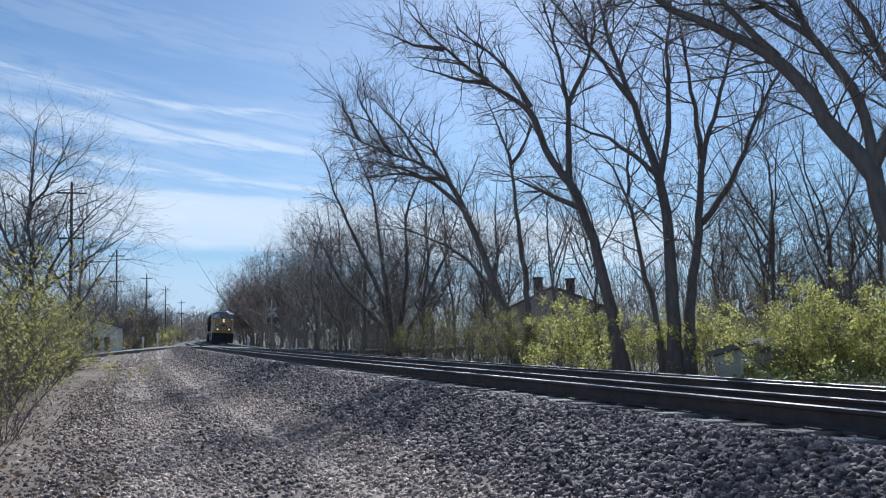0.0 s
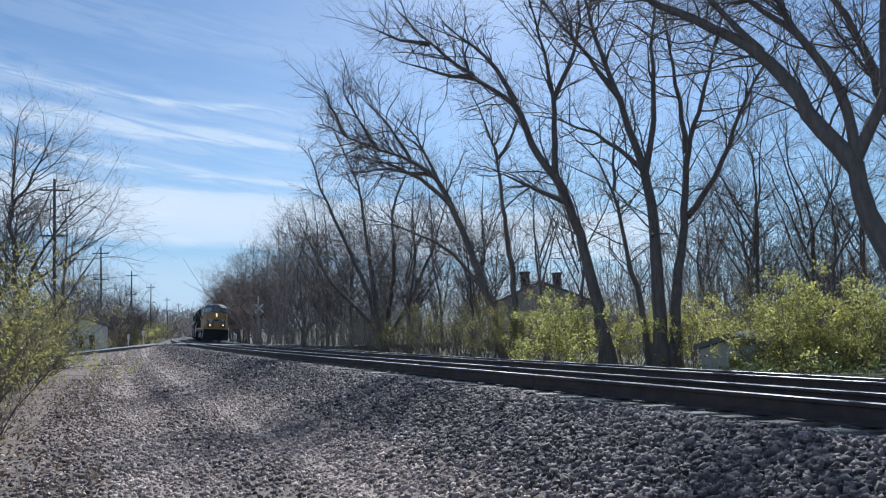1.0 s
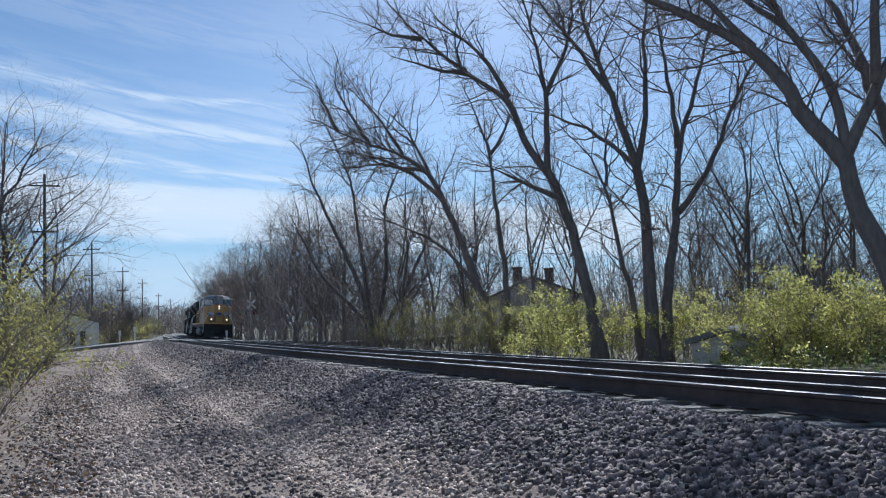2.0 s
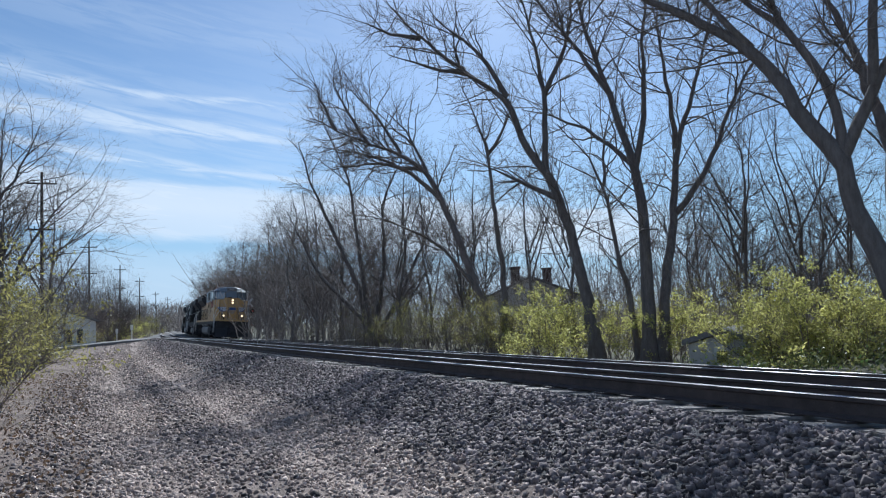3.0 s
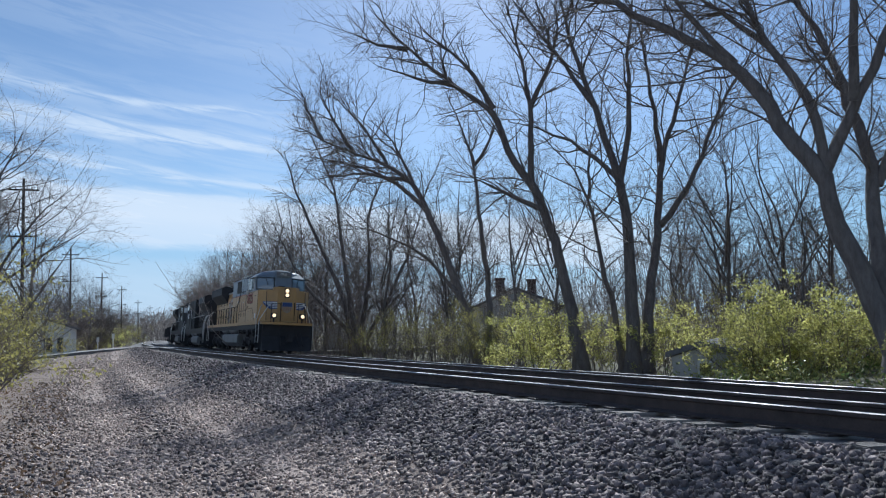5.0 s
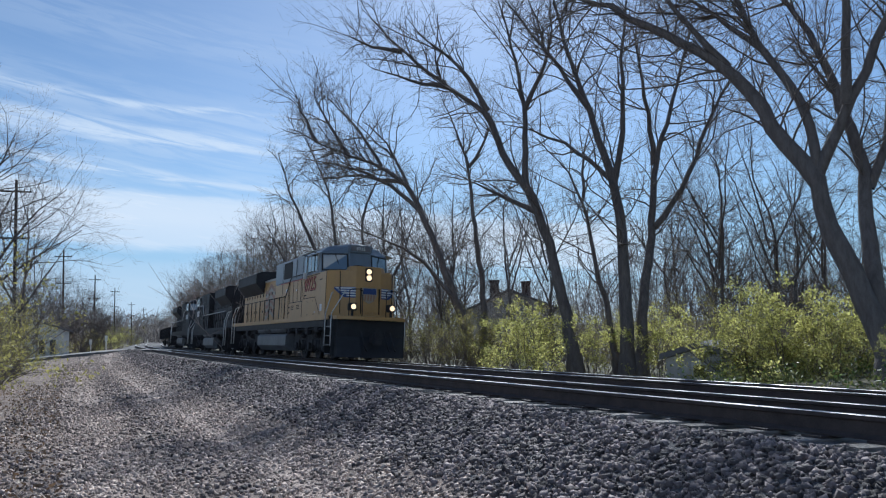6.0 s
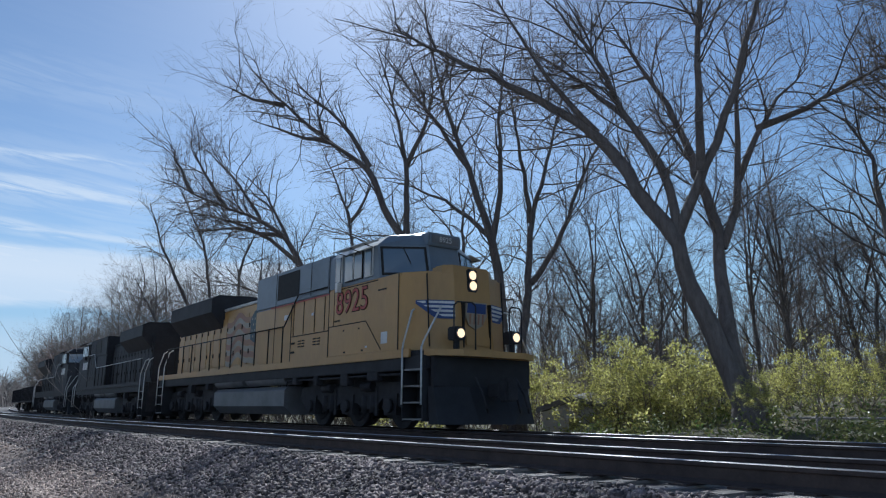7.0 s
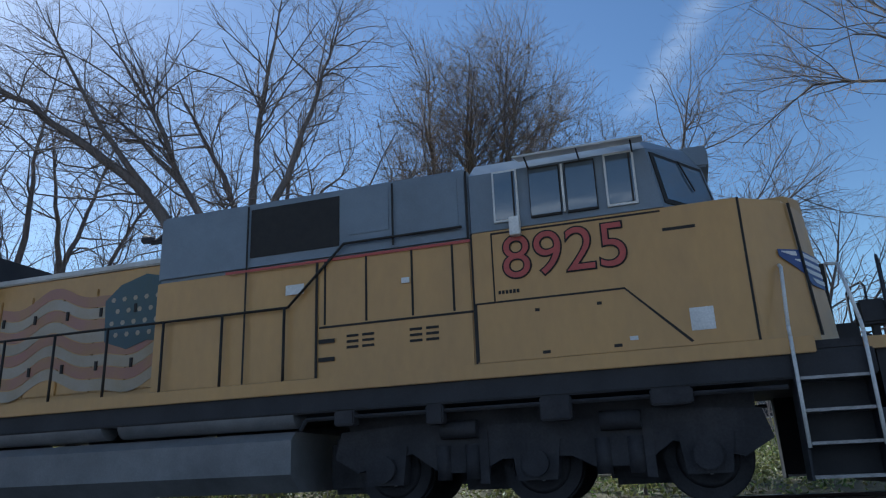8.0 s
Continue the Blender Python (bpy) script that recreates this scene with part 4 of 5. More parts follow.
    # far along the line, beyond the lane
    for x, y, s in ((3.5, 92, 1.1), (5.5, 98, 1.2), (1.5, 90, 1.1), (7.5, 120, 1.4), (9, 130, 1.4), (4, 110, 1.3), (12, 160, 1.6), (15, 170, 1.6)):
        plant(rng.choice(fresh + olive), x, y, s, -0.4)


def thicket():
    """Saplings and brush that close the view behind the line."""
    rng = np.random.default_rng(77)
    w = Wood()
    for k in range(2400):
        az = rng.uniform(11, 102) if k < 2200 else rng.uniform(42, 92)
        d = rng.uniform(36, 74) if az > 40 else rng.uniform(48, 95)
        x, y = d * math.sin(radians(az)), d * math.cos(radians(az))
        h = rng.uniform(3.0, 8.0) if az < 66 else rng.uniform(1.5, 6.0)
        lean = rng.normal(0, 0.16, 3)
        path, _ = bend(rng, (x, y, -1.5 if az < 60 else -0.2), (lean[0], lean[1], 1.0), h + 1.0, 3, 0.10, 0)
        w.limb(path, 0.03, 0.012, 3)
        for _ in range(7):
            f = rng.uniform(0.2, 1.0) * 2.99
            at = path[int(f)] + (path[int(f) + 1] - path[int(f)]) * (f % 1)
            side, _ = bend(rng, at, (rng.normal(0, 0.7), rng.normal(0, 0.7), 0.7), h * rng.uniform(0.15, 0.4), 1, 0.1, 0)
            w.limb(side, 0.014, 0.008, 3)
    for k in range(600):
        y = rng.uniform(84, 170)
        x = NEAR_X + y * y / 2 / RADIUS - rng.uniform(7, 22)
        path, _ = bend(rng, (x, y, -1.0), (rng.normal(0, 0.16), 0, 1.0), rng.uniform(2.5, 8.0), 3, 0.10, 0)
        w.limb(path, 0.05, 0.02, 3)
        for _ in range(7):
            f = rng.uniform(0.2, 1.0) * 2.99
            at = path[int(f)] + (path[int(f) + 1] - path[int(f)]) * (f % 1)
            twig, _ = bend(rng, at, (rng.normal(0, 0.7), rng.normal(0, 0.7), 0.7), rng.uniform(0.6, 2.2), 1, 0.1, 0)
            w.limb(twig, 0.022, 0.012, 3)
    for k in range(520):
        d, az = rng.uniform(230, 380), rng.uniform(0.5, 9.5)
        path, _ = bend(rng, (d * math.sin(radians(az)), d * math.cos(radians(az)), -1.5), (rng.normal(0, 0.12), 0, 1.0), rng.uniform(5, 12.0), 3, 0.10, 0)
        w.limb(path, 0.16, 0.06, 3)
        for _ in range(6):
            f = rng.uniform(0.2, 1.0) * 2.99
            at = path[int(f)] + (path[int(f) + 1] - path[int(f)]) * (f % 1)
            twig, _ = bend(rng, at, (rng.normal(0, 0.8), 0, 0.7), rng.uniform(1.5, 4), 1, 0.1, 0)
            w.limb(twig, 0.09, 0.05, 3)
    tagged(new("far_brush", w.mesh("far_brush", M["lit_twig"])), "grey-brown thicket of saplings and brush", "brush", kind="stuff")


def weeds():
    """Low green growth beyond the tracks, dead leaves beside the path."""
    rng = np.random.default_rng(78)
    spots = []
    for _ in range(1250):
        o, u = rng.uniform(8.2, 26), rng.uniform(-4, 15)
        p = on_line(o, u)
        z = ground_z(o, u)
        s = rng.uniform(0.12, 0.42)
        for _ in range(26):
            spots.append((p.x + rng.normal(0, s), p.y + rng.normal(0, s), z + abs(rng.normal(0, s * 0.8))))
    ob = new("weeds", leaves_mesh("weeds", rng, spots[:9000], 0.05, M["leaf_dark"], 0.03))
    tagged(ob, "low green weeds covering the bank", "weeds", kind="stuff")
    ob = new("grass", leaves_mesh("grass", rng, spots[9000:], 0.06, M["grass"], 0.04))
    tagged(ob, "tufts of olive grass and young plants", "grass", kind="stuff")
    spots = []
    for _ in range(5000):
        o, u = -rng.uniform(5.6, 8.6), 4 + 26 * rng.random() ** 1.5
        p = on_line(o, u)
        spots.append((p.x, p.y, ground_z(o, u) + 0.03))
    ob = new("dead_leaves", leaves_mesh("dead_leaves", rng, spots, 0.035, M["dead_leaf"], 0.02))
    tagged(ob, "brown dead leaves at the edge of the path", "leaves", kind="stuff")


big_trees()
left_trees()
woods()
shrubs()
thicket()
weeds()

# ---- poles and buildings ----
def utility_pole(height):
    ob = new("utility_pole")
    bm = bmesh.new()
    rod(bm, (0, 0, -1), (0, 0, height), 0.14, 10, 0.09)
    part("pole", bm, M["pole"], ob)
    for z, w in ((height - 0.9, 0.98), (height - 4.2, 0.9)):
        bm = bmesh.new()
        box(bm, -w, w, -0.16, -0.06, z, z + 0.11, bevel=0.01)
        for x in (-w + 0.1, -w / 2, w / 2, w - 0.1):
            rod(bm, (x, -0.11, z + 0.11), (x, -0.11, z + 0.30), 0.035, 6, 0.02)
        rod(bm, (-w * 0.6, -0.05, z), (0, -0.1, z - 0.6), 0.015, 5)
        rod(bm, (w * 0.6, -0.05, z), (0, -0.1, z - 0.6), 0.015, 5)
        part("crossarm", bm, M["pole"], ob)
    return tagged(ob, "dark wooden utility pole with two crossarms", "pole", "utility poles along the line")


def poles():
    first = utility_pole(13.0)
    rng = random.Random(3)
    for k, (d, az) in enumerate(((59, -2.24), (103, 0.66), (141, 2.61), (176, 3.88), (242, 5.01), (286, 5.81))):
        m = Matrix.Translation((d * math.sin(radians(az)), d * math.cos(radians(az)), GRADE * d)) @ pose(0, 0, 0, rng.uniform(-1, 1), rng.uniform(-1.5, 0.5), rng.uniform(-8, 8))
        if k:
            copy_thing(first, m)
        else:
            first.matrix_basis = m


def gable_house(name, w, dpt, wall_h, roof_h, wall, roof, label, windows=(), chimneys=(), over=0.35):
    """A plain house: x across the gable end, y along the ridge."""
    ob = tagged(new(name), label, "house")
    bm = bmesh.new()
    prism(bm, [(-w / 2, -0.5), (w / 2, -0.5), (w / 2, wall_h), (0, wall_h + roof_h), (-w / 2, wall_h)], "y", 0, dpt)
    part("wall", bm, wall, ob)
    bm = bmesh.new()
    k = roof_h / (w / 2)
    for s in (-1, 1):
        prism(bm, [(0, wall_h + roof_h + 0.03), (0, wall_h + roof_h + 0.2), (s * (w / 2 + over), wall_h - over * k + 0.2), (s * (w / 2 + over), wall_h - over * k + 0.03)], "y", -over, dpt + over)
    part("roof", bm, roof, ob)
    for x, y, z, ww, hh, face in windows:
        win = part("window", boxes((x - ww / 2 - 0.07, x + ww / 2 + 0.07, y - 0.05, y + 0.03, z - 0.07, z + hh + 0.07) if face == "y" else (x - 0.05, x + 0.05, y - ww / 2 - 0.07, y + ww / 2 + 0.07, z - 0.07, z + hh + 0.07)), M["white"], ob)
        part("pane", boxes((x - ww / 2, x + ww / 2, y - 0.07, y - 0.052, z, z + hh) if face == "y" else (x - 0.07, x + 0.07, y - ww / 2, y + ww / 2, z, z + hh)), M["pane"], win)
    for x, y, z0, z1 in chimneys:
        bm = boxes((x - 0.4, x + 0.4, y - 0.3, y + 0.3, z0, z1), (x - 0.47, x + 0.47, y - 0.37, y + 0.37, z1, z1 + 0.15))
        part("chimney", bm, M["brick"], ob)
    return ob


def buildings():
    # two-storey house behind the shrubs, of which the chimneys show best
    h = gable_house("house", 9, 11, 3.6, 1.9, M["pale"], M["grey_roof"], "pale house with a shingle roof and two brick chimneys behind trees",
                    [(-2, 0, 1.0, 1.1, 1.4, "y"), (2, 0, 1.0, 1.1, 1.4, "y"), (-4.5, 4, 1.0, 1.1, 1.4, "x")], [(-1.3, 3.0, 4.0, 6.5), (1.5, 5.0, 4.0, 6.4)])
    h.matrix_basis = pose(62 * math.sin(radians(33.0)), 62 * math.cos(radians(33.0)), -1.2, 0, 0, -33)
    # yellow house and the low shed before it
    h = gable_house("house", 7.0, 9, 3.9, 1.7, M["stucco"], M["dark_roof"], "yellow house with a dark shingle roof and white windows",
                    [(-3.5, 8.1, 1.7, 0.8, 1.6, "x"), (-3.5, 6.9, 1.7, 0.8, 1.6, "x"), (-3.5, 3.0, 1.7, 0.8, 1.6, "x")])
    h.matrix_basis = pose(58 * math.sin(radians(100.5)), 58 * math.cos(radians(100.5)), -0.9, 0, 0, 12)
    h = gable_house("house", 7.5, 9, 4.6, 2.6, M["pale"], M["dark_roof"], "cream gabled house with paired attic windows and a brick chimney",
                    [(-1.6, 0, 2.2, 0.9, 1.5, "y"), (1.4, 0, 2.2, 0.9, 1.5, "y"), (-0.45, 0, 4.9, 0.7, 0.9, "y"), (0.45, 0, 4.9, 0.7, 0.9, "y")], [(1.6, 3.0, 5.5, 8.4)])
    h.matrix_basis = pose(66 * math.sin(radians(102.0)), 66 * math.cos(radians(102.0)), -0.9, 0, 0, -102)
    h = gable_house("house", 6, 8, 2.8, 1.8, M["pale"], M["grey_roof"], "small pale house half hidden by trees", [(0, 0, 1.0, 0.9, 1.2, "y")])
    h.matrix_basis = pose(72 * math.sin(radians(91.2)), 72 * math.cos(radians(91.2)), -0.6, 0, 0, -60)
    h = gable_house("shed", 3.4, 4.2, 1.0, 0.55, M["pale"], M["grey_roof"], "low grey shed in the yard")
    h["category"] = "shed"
    h.matrix_basis = pose(27 * math.sin(radians(91.3)), 27 * math.cos(radians(91.3)), -1.1, 0, 0, -15)
    h = gable_house("shed", 2.0, 2.6, 1.0, 0.3, M["pale"], M["grey_roof"], "small grey garden shed behind shrubs", [(0, 0, 0.45, 0.3, 0.35, "y")], over=0.15)
    h["category"] = "shed"
    h.matrix_basis = pose(24 * math.sin(radians(46.6)), 24 * math.cos(radians(46.6)), -0.72, 0, 0, -60)
    # white building by the lane
    h = gable_house("garage", 5.5, 7, 2.6, 1.0, M["white"], M["grey_roof"], "white wooden garage beside the lane", [(0.5, 0, 0.6, 0.5, 1.3, "y"), (1.4, 0, 0.6, 0.5, 1.3, "y")])
    h["category"] = "garage"
    h.matrix_basis = pose(-1.3, 78, -0.35, 0, 0, 0)
    # pale shed seen between the stems beyond the far track
    h = gable_house("shed", 3.0, 4.0, 2.2, 0.9, M["pale"], M["grey_roof"], "pale shed seen between tree stems")
    h["category"] = "shed"
    h.matrix_basis = pose(75 * math.sin(radians(19.3)), 75 * math.cos(radians(19.3)), -1.0, 0, 0, -20)


def crossing_signal(label):
    ob = tagged(new("crossing_signal"), label, "signal", "crossing signals")
    part("mast", rod(bmesh.new(), (0, 0, -0.5), (0, 0, 3.9), 0.06, 10), M["steel"], ob)
    part("base", boxes((-0.3, 0.3, -0.3, 0.3, -0.4, 0.25), bevel=0.03), M["steel"], ob)
    for s in (-1, 1):
        bm = boxes((-0.6, 0.6, -0.02, 0.0, -0.11, 0.11), bevel=0.005)
        part("crossbuck_board", bm, M["white"], ob).matrix_basis = pose(0, -0.08 - 0.02 * (s > 0), 3.45, 0, s * 45, 0)
        lamp = part("lamp_hood", rod(bmesh.new(), (s * 0.38, -0.10, 2.6), (s * 0.38, -0.13, 2.6), 0.24, 18), M["dark_line"], ob)
        part("lens", rod(bmesh.new(), (s * 0.38, -0.13, 2.6), (s * 0.38, -0.16, 2.6), 0.10, 14), M["beacon"], lamp)
    part("lamp_bar", boxes((-0.4, 0.4, -0.1, -0.05, 2.57, 2.63)), M["steel"], ob)
    part("gate_arm", boxes((-0.06, 0.06, 0.1, 0.14, 0.9, 4.7)), M["white"], ob)
    return ob


def lineside():
    a = crossing_signal("railway crossing signal with white crossbuck and raised gate")
    a.matrix_basis = pose(15.6, 77, 0.1, 0, 0, 10)
    for x, y, h in ((12.7, 74.5, 1.1), (4.2, 71.0, 1.3), (3.2, 76.0, 1.1)):
        bm = rod(bmesh.new(), (0, 0, -0.4), (0, 0, h), 0.05, 8)
        box(bm, -0.11, 0.11, -0.07, -0.05, h - 0.45, h, bevel=0.004)
        ob = tagged(new("marker_post"), "white marker post beside the crossing", "post", "marker posts")
        part("post", bm, M["white"], ob)
        ob.matrix_basis = pose(x, y, ground_z(x - NEAR_X - y * y / 2 / RADIUS, y), 0, 0, -5)
    # low pipe fence beyond the far track
    fence = tagged(new("fence"), "low weathered pipe fence beyond the far track", "fence")
    for k in range(4):
        p = on_line(9.2, 1 + 2.2 * k)
        part("post", rod(bmesh.new(), (p.x, p.y, p.z - 1.2), (p.x, p.y, 0.42), 0.04, 7), M["tie"], fence)
    a, b = on_line(9.2, 0), on_line(9.2, 8.2)
    part("rail", rod(bmesh.new(), (a.x, a.y, 0.40), (b.x, b.y, 0.36), 0.022, 7), M["tie"], fence)


poles()
buildings()
lineside()

# ---- the train ----
# A locomotive's own space: origin on the rail plane under its front lamps, y runs back along it, -x is the side nearer the camera.
def lettering(text, size, m, material, parent, grow=0.0, depth=0.006):
    cu = bpy.data.curves.new("number", "FONT")
    cu.body, cu.size, cu.extrude, cu.offset = text, size, depth, grow
    cu.align_x, cu.align_y = "CENTER", "CENTER"
    cu.materials.append(material)
    ob = new("number", cu)
    ob.parent = parent
    ob.matrix_basis = m
    return ob


def wheelset(parent, y):
    ob = new("wheelset")
    ob.parent = parent
    ob.matrix_basis = pose(0, y, 0.53)
    for s in (-1, 1):
        bm = bmesh.new()
        rod(bm, (s * 0.70, 0, 0), (s * 0.83, 0, 0), 0.53, 28)
        rod(bm, (s * 0.67, 0, 0), (s * 0.70, 0, 0), 0.555, 28)
        rod(bm, (s * 0.82, 0, 0), (s * 0.86, 0, 0), 0.40, 20, 0.34)
        part("wheel", bm, M["under"], ob)
    bm = bmesh.new()
    rod(bm, (-1.02, 0, 0), (1.02, 0, 0), 0.09, 12)
    for s in (-1, 1):
        for k in range(4):
            a = k * math.pi / 2
            rod(bm, (s * 0.86, 0.2 * math.cos(a), 0.2 * math.sin(a)), (s * 0.88, 0.2 * math.cos(a), 0.2 * math.sin(a)), 0.03, 6)
    part("axle", bm, M["steel"], ob)
    return ob


def truck(parent, y):
    """Three-axle truck with its side frames, springs and brake gear."""
    ob = new("truck")
    ob.parent = parent
    ob.matrix_basis = pose(0, y, 0)
    for s in (-1, 1):
        bm = bmesh.new()
        prism(bm, [(-2.85, 0.70), (-2.75, 1.05), (-1.2, 1.14), (-0.9, 1.04), (0.9, 1.04), (1.2, 1.14), (2.75, 1.05), (2.85, 0.70), (2.5, 0.50), (1.7, 0.72), (1.3, 0.45), (0.75, 0.45), (0.45, 0.60), (-0.45, 0.60), (-0.75, 0.45), (-1.3, 0.45), (-1.7, 0.72), (-2.5, 0.50)], "x", s * 1.0, s * 1.16)
        for ay in (-2.08, 0, 2.08):
            prism(bm, [(ay - 0.26, 0.32), (ay + 0.26, 0.32), (ay + 0.32, 0.82), (ay - 0.32, 0.82)], "x", s * 0.98, s * 1.20)
            rod(bm, (s * 1.18, ay, 0.53), (s * 1.30, ay, 0.53), 0.17, 14)
        part("side_frame", bm, M["under"], ob)
        for ay in (-1.25, -0.85, 0.85, 1.25):
            part("spring", rod(bmesh.new(), (s * 1.14, ay, 0.36), (s * 1.14, ay, 0.80), 0.10, 10), M["under"], ob)
        for ay in (-1.05, 1.05):
            bm = rod(bmesh.new(), (s * 1.22, ay - 0.3, 1.0), (s * 1.22, ay + 0.2, 1.0), 0.12, 12)
            box(bm, s * 1.15 - 0.03, s * 1.15 + 0.03, ay - 0.42, ay - 0.30, 0.3, 0.98)
            part("brake_cylinder", bm, M["under"], ob)
    part("bolster", boxes((-0.9, 0.9, -0.5, 0.5, 0.75, 1.25)), M["under"], ob)
    for ay in (-1.3, 0.75, 2.75):
        part("traction_motor", boxes((-0.62, 0.62, ay - 0.45, ay + 0.45, 0.22, 1.0), bevel=0.08), M["under"], ob)
    part("truck_frame", boxes((-1.0, 1.0, -2.7, 2.7, 0.98, 1.30)), M["under"], ob)
    return ob, [wheelset(ob, a) for a in (-2.08, 0, 2.08)]


def plan_block(bm, low, high, z0, z1):
    """A block between two outlines of the same count of corners."""
    a, b = [bm.verts.new((x, y, z0)) for x, y in low], [bm.verts.new((x, y, z1)) for x, y in high]
    fs = [bm.faces.new(a), bm.faces.new(b)]
    for i in range(len(low)):
        j = (i + 1) % len(low)
        fs.append(bm.faces.new((a[i], a[j], b[j], b[i])))
    bmesh.ops.recalc_face_normals(bm, faces=fs)
    return bm


def mirror(pts):
    return pts + [(-x, y) for x, y in reversed(pts)]


def locomotive(body, top, trim, label, lead):
    loco = tagged(new("locomotive"), label, "locomotive", "" if lead else "trailing locomotives")
    dark = M["dark_line"]
    # frame and walkway
    part("frame", boxes((-1.50, 1.50, 0.35, 20.5, 1.32, 1.64), bevel=0.02), M["black_paint"], loco)
    for s in (-1, 1):
        part("sill", boxes((min(s * 1.50, s * 1.56), max(s * 1.50, s * 1.56), 0.95, 20.3, 1.60, 1.79), bevel=0.01), trim, loco)
    part("walkway", boxes((-1.49, 1.49, 0.4, 20.4, 1.645, 1.74)), M["under"], loco)
    # nose with its chamfered corners, in two rakes
    bm = bmesh.new()
    plan_block(bm, mirror([(-1.49, 1.95), (-1.49, 1.46), (-1.12, 0.80), (-0.55, 0.50)]), mirror([(-1.49, 1.95), (-1.49, 1.52), (-1.10, 0.92), (-0.53, 0.66)]), 1.78, 3.62)
    bmesh.ops.bevel(bm, geom=[e for e in bm.edges if abs(e.verts[0].co.z - e.verts[1].co.z) < 0.01 and e.verts[0].co.z > 3], offset=0.06, segments=2, affect="EDGES")
    part("nose", bm, body, loco)
    bm = bmesh.new()
    plan_block(bm, mirror([(-0.78, 1.22), (-0.78, 0.80), (-0.55, 0.655)]), mirror([(-0.72, 1.22), (-0.72, 0.84), (-0.52, 0.68)]), 3.56, 3.80)
    bmesh.ops.bevel(bm, geom=[e for e in bm.edges if min(v.co.z for v in e.verts) > 3.75], offset=0.04, segments=2, affect="EDGES")
    part("nose_crown", bm, body, loco)
    bm = bmesh.new()
    plan_block(bm, mirror([(-0.70, 2.3), (-0.70, 1.23)]), mirror([(-0.55, 2.2), (-0.55, 1.23)]), 3.62, 3.79)
    part("nose_hump", bm, top, loco)
    bm = boxes((-0.36, 0.02, 1.32, 1.72, 3.78, 3.90), bevel=0.03)
    part("nose_vent", bm, M["dark_line"], loco)
    bm = bmesh.new()
    plan_block(bm, mirror([(-1.44, 2.1), (-1.44, 1.62), (-1.06, 1.02), (-0.5, 0.78)]), mirror([(-1.40, 2.1), (-1.40, 1.66), (-1.02, 1.06), (-0.5, 0.82)]), 3.6, 3.635)
    part("nose_top", bm, top, loco)
    door = part("nose_door", boxes((-0.30, 0.42, 0.47, 0.62, 1.90, 2.12), bevel=0.02), body, loco)
    for x in (-0.36, 0.43):
        part("seam", boxes((x, x + 0.03, 0.488, 0.60, 1.85, 2.9)), dark, door)
    # cab: lower side, upper part with raked windscreen and arched roof
    part("cab", boxes((-1.5, 1.5, 1.50, 4.98, 1.785, 3.605), bevel=0.02), body, loco)
    bm = bmesh.new()
    plan_block(bm, mirror([(-1.495, 4.97), (-1.495, 2.40), (-0.45, 1.62)]), mirror([(-1.495, 4.97), (-1.495, 2.54), (-0.45, 1.82)]), 3.61, 4.46)
    part("cab_top", bm, top, loco)
    bm = bmesh.new()
    plan_block(bm, mirror([(-1.495, 4.97), (-1.495, 2.54), (-0.45, 1.82)]), mirror([(-1.12, 4.97), (-1.12, 2.62), (-0.42, 1.98)]), 4.462, 4.76)
    plan_block(bm, mirror([(-1.12, 4.97), (-1.12, 2.62), (-0.42, 1.98)]), mirror([(-0.5, 4.97), (-0.5, 2.6), (-0.3, 2.15)]), 4.761, 4.89)
    part("cab_roof", bm, top, loco)
    # sunshades along the eaves
    for s in (-1, 1):
        bm = bmesh.new()
        prism(bm, [(s * 1.46, 4.57), (s * 1.86, 4.47), (s * 1.86, 4.495), (s * 1.46, 4.60)], "y", 2.55, 4.25)
        shade = part("sunshade", bm, M["sunlit_top"] if lead else top, loco)
        for y in (2.7, 3.4, 4.1):
            part("strut", rod(bmesh.new(), (s * 1.50, y, 4.42), (s * 1.80, y, 4.475), 0.012, 5), dark, shade)
    # windscreens, one on each slanted face of the cab's front
    def glass(s, f, z, off):
        w = (z - 3.61) / 0.85
        x, y = 1.495 + (0.45 - 1.495) * f, (2.40 + 0.14 * w) + ((1.62 + 0.20 * w) - (2.40 + 0.14 * w)) * f
        return Vector((s * (x + 0.60 * off), y - 0.80 * off, z))
    for s in (-1, 1):
        bm = bmesh.new()
        outer = [bm.verts.new(glass(s, f, z, 0.016)) for f, z in ((0.05, 3.68), (0.95, 3.68), (0.95, 4.42), (0.05, 4.42))]
        inner = [bm.verts.new(glass(s, f, z, -0.03)) for f, z in ((0.05, 3.68), (0.95, 3.68), (0.95, 4.42), (0.05, 4.42))]
        bm.faces.new(outer), bm.faces.new(inner)
        for i in range(4):
            bm.faces.new((outer[i], outer[(i + 1) % 4], inner[(i + 1) % 4], inner[i]))
        bmesh.ops.recalc_face_normals(bm, faces=bm.faces)
        win = part("windscreen", bm, dark, loco)
        bm = bmesh.new()
        outer = [bm.verts.new(glass(s, f, z, 0.024)) for f, z in ((0.10, 3.74), (0.90, 3.74), (0.90, 4.36), (0.10, 4.36))]
        inner = [bm.verts.new(glass(s, f, z, 0.012)) for f, z in ((0.10, 3.74), (0.90, 3.74), (0.90, 4.36), (0.10, 4.36))]
        bm.faces.new(outer), bm.faces.new(inner)
        for i in range(4):
            bm.faces.new((outer[i], outer[(i + 1) % 4], inner[(i + 1) % 4], inner[i]))
        bmesh.ops.recalc_face_normals(bm, faces=bm.faces)
        part("pane", bm, M["cab_glass"], win)
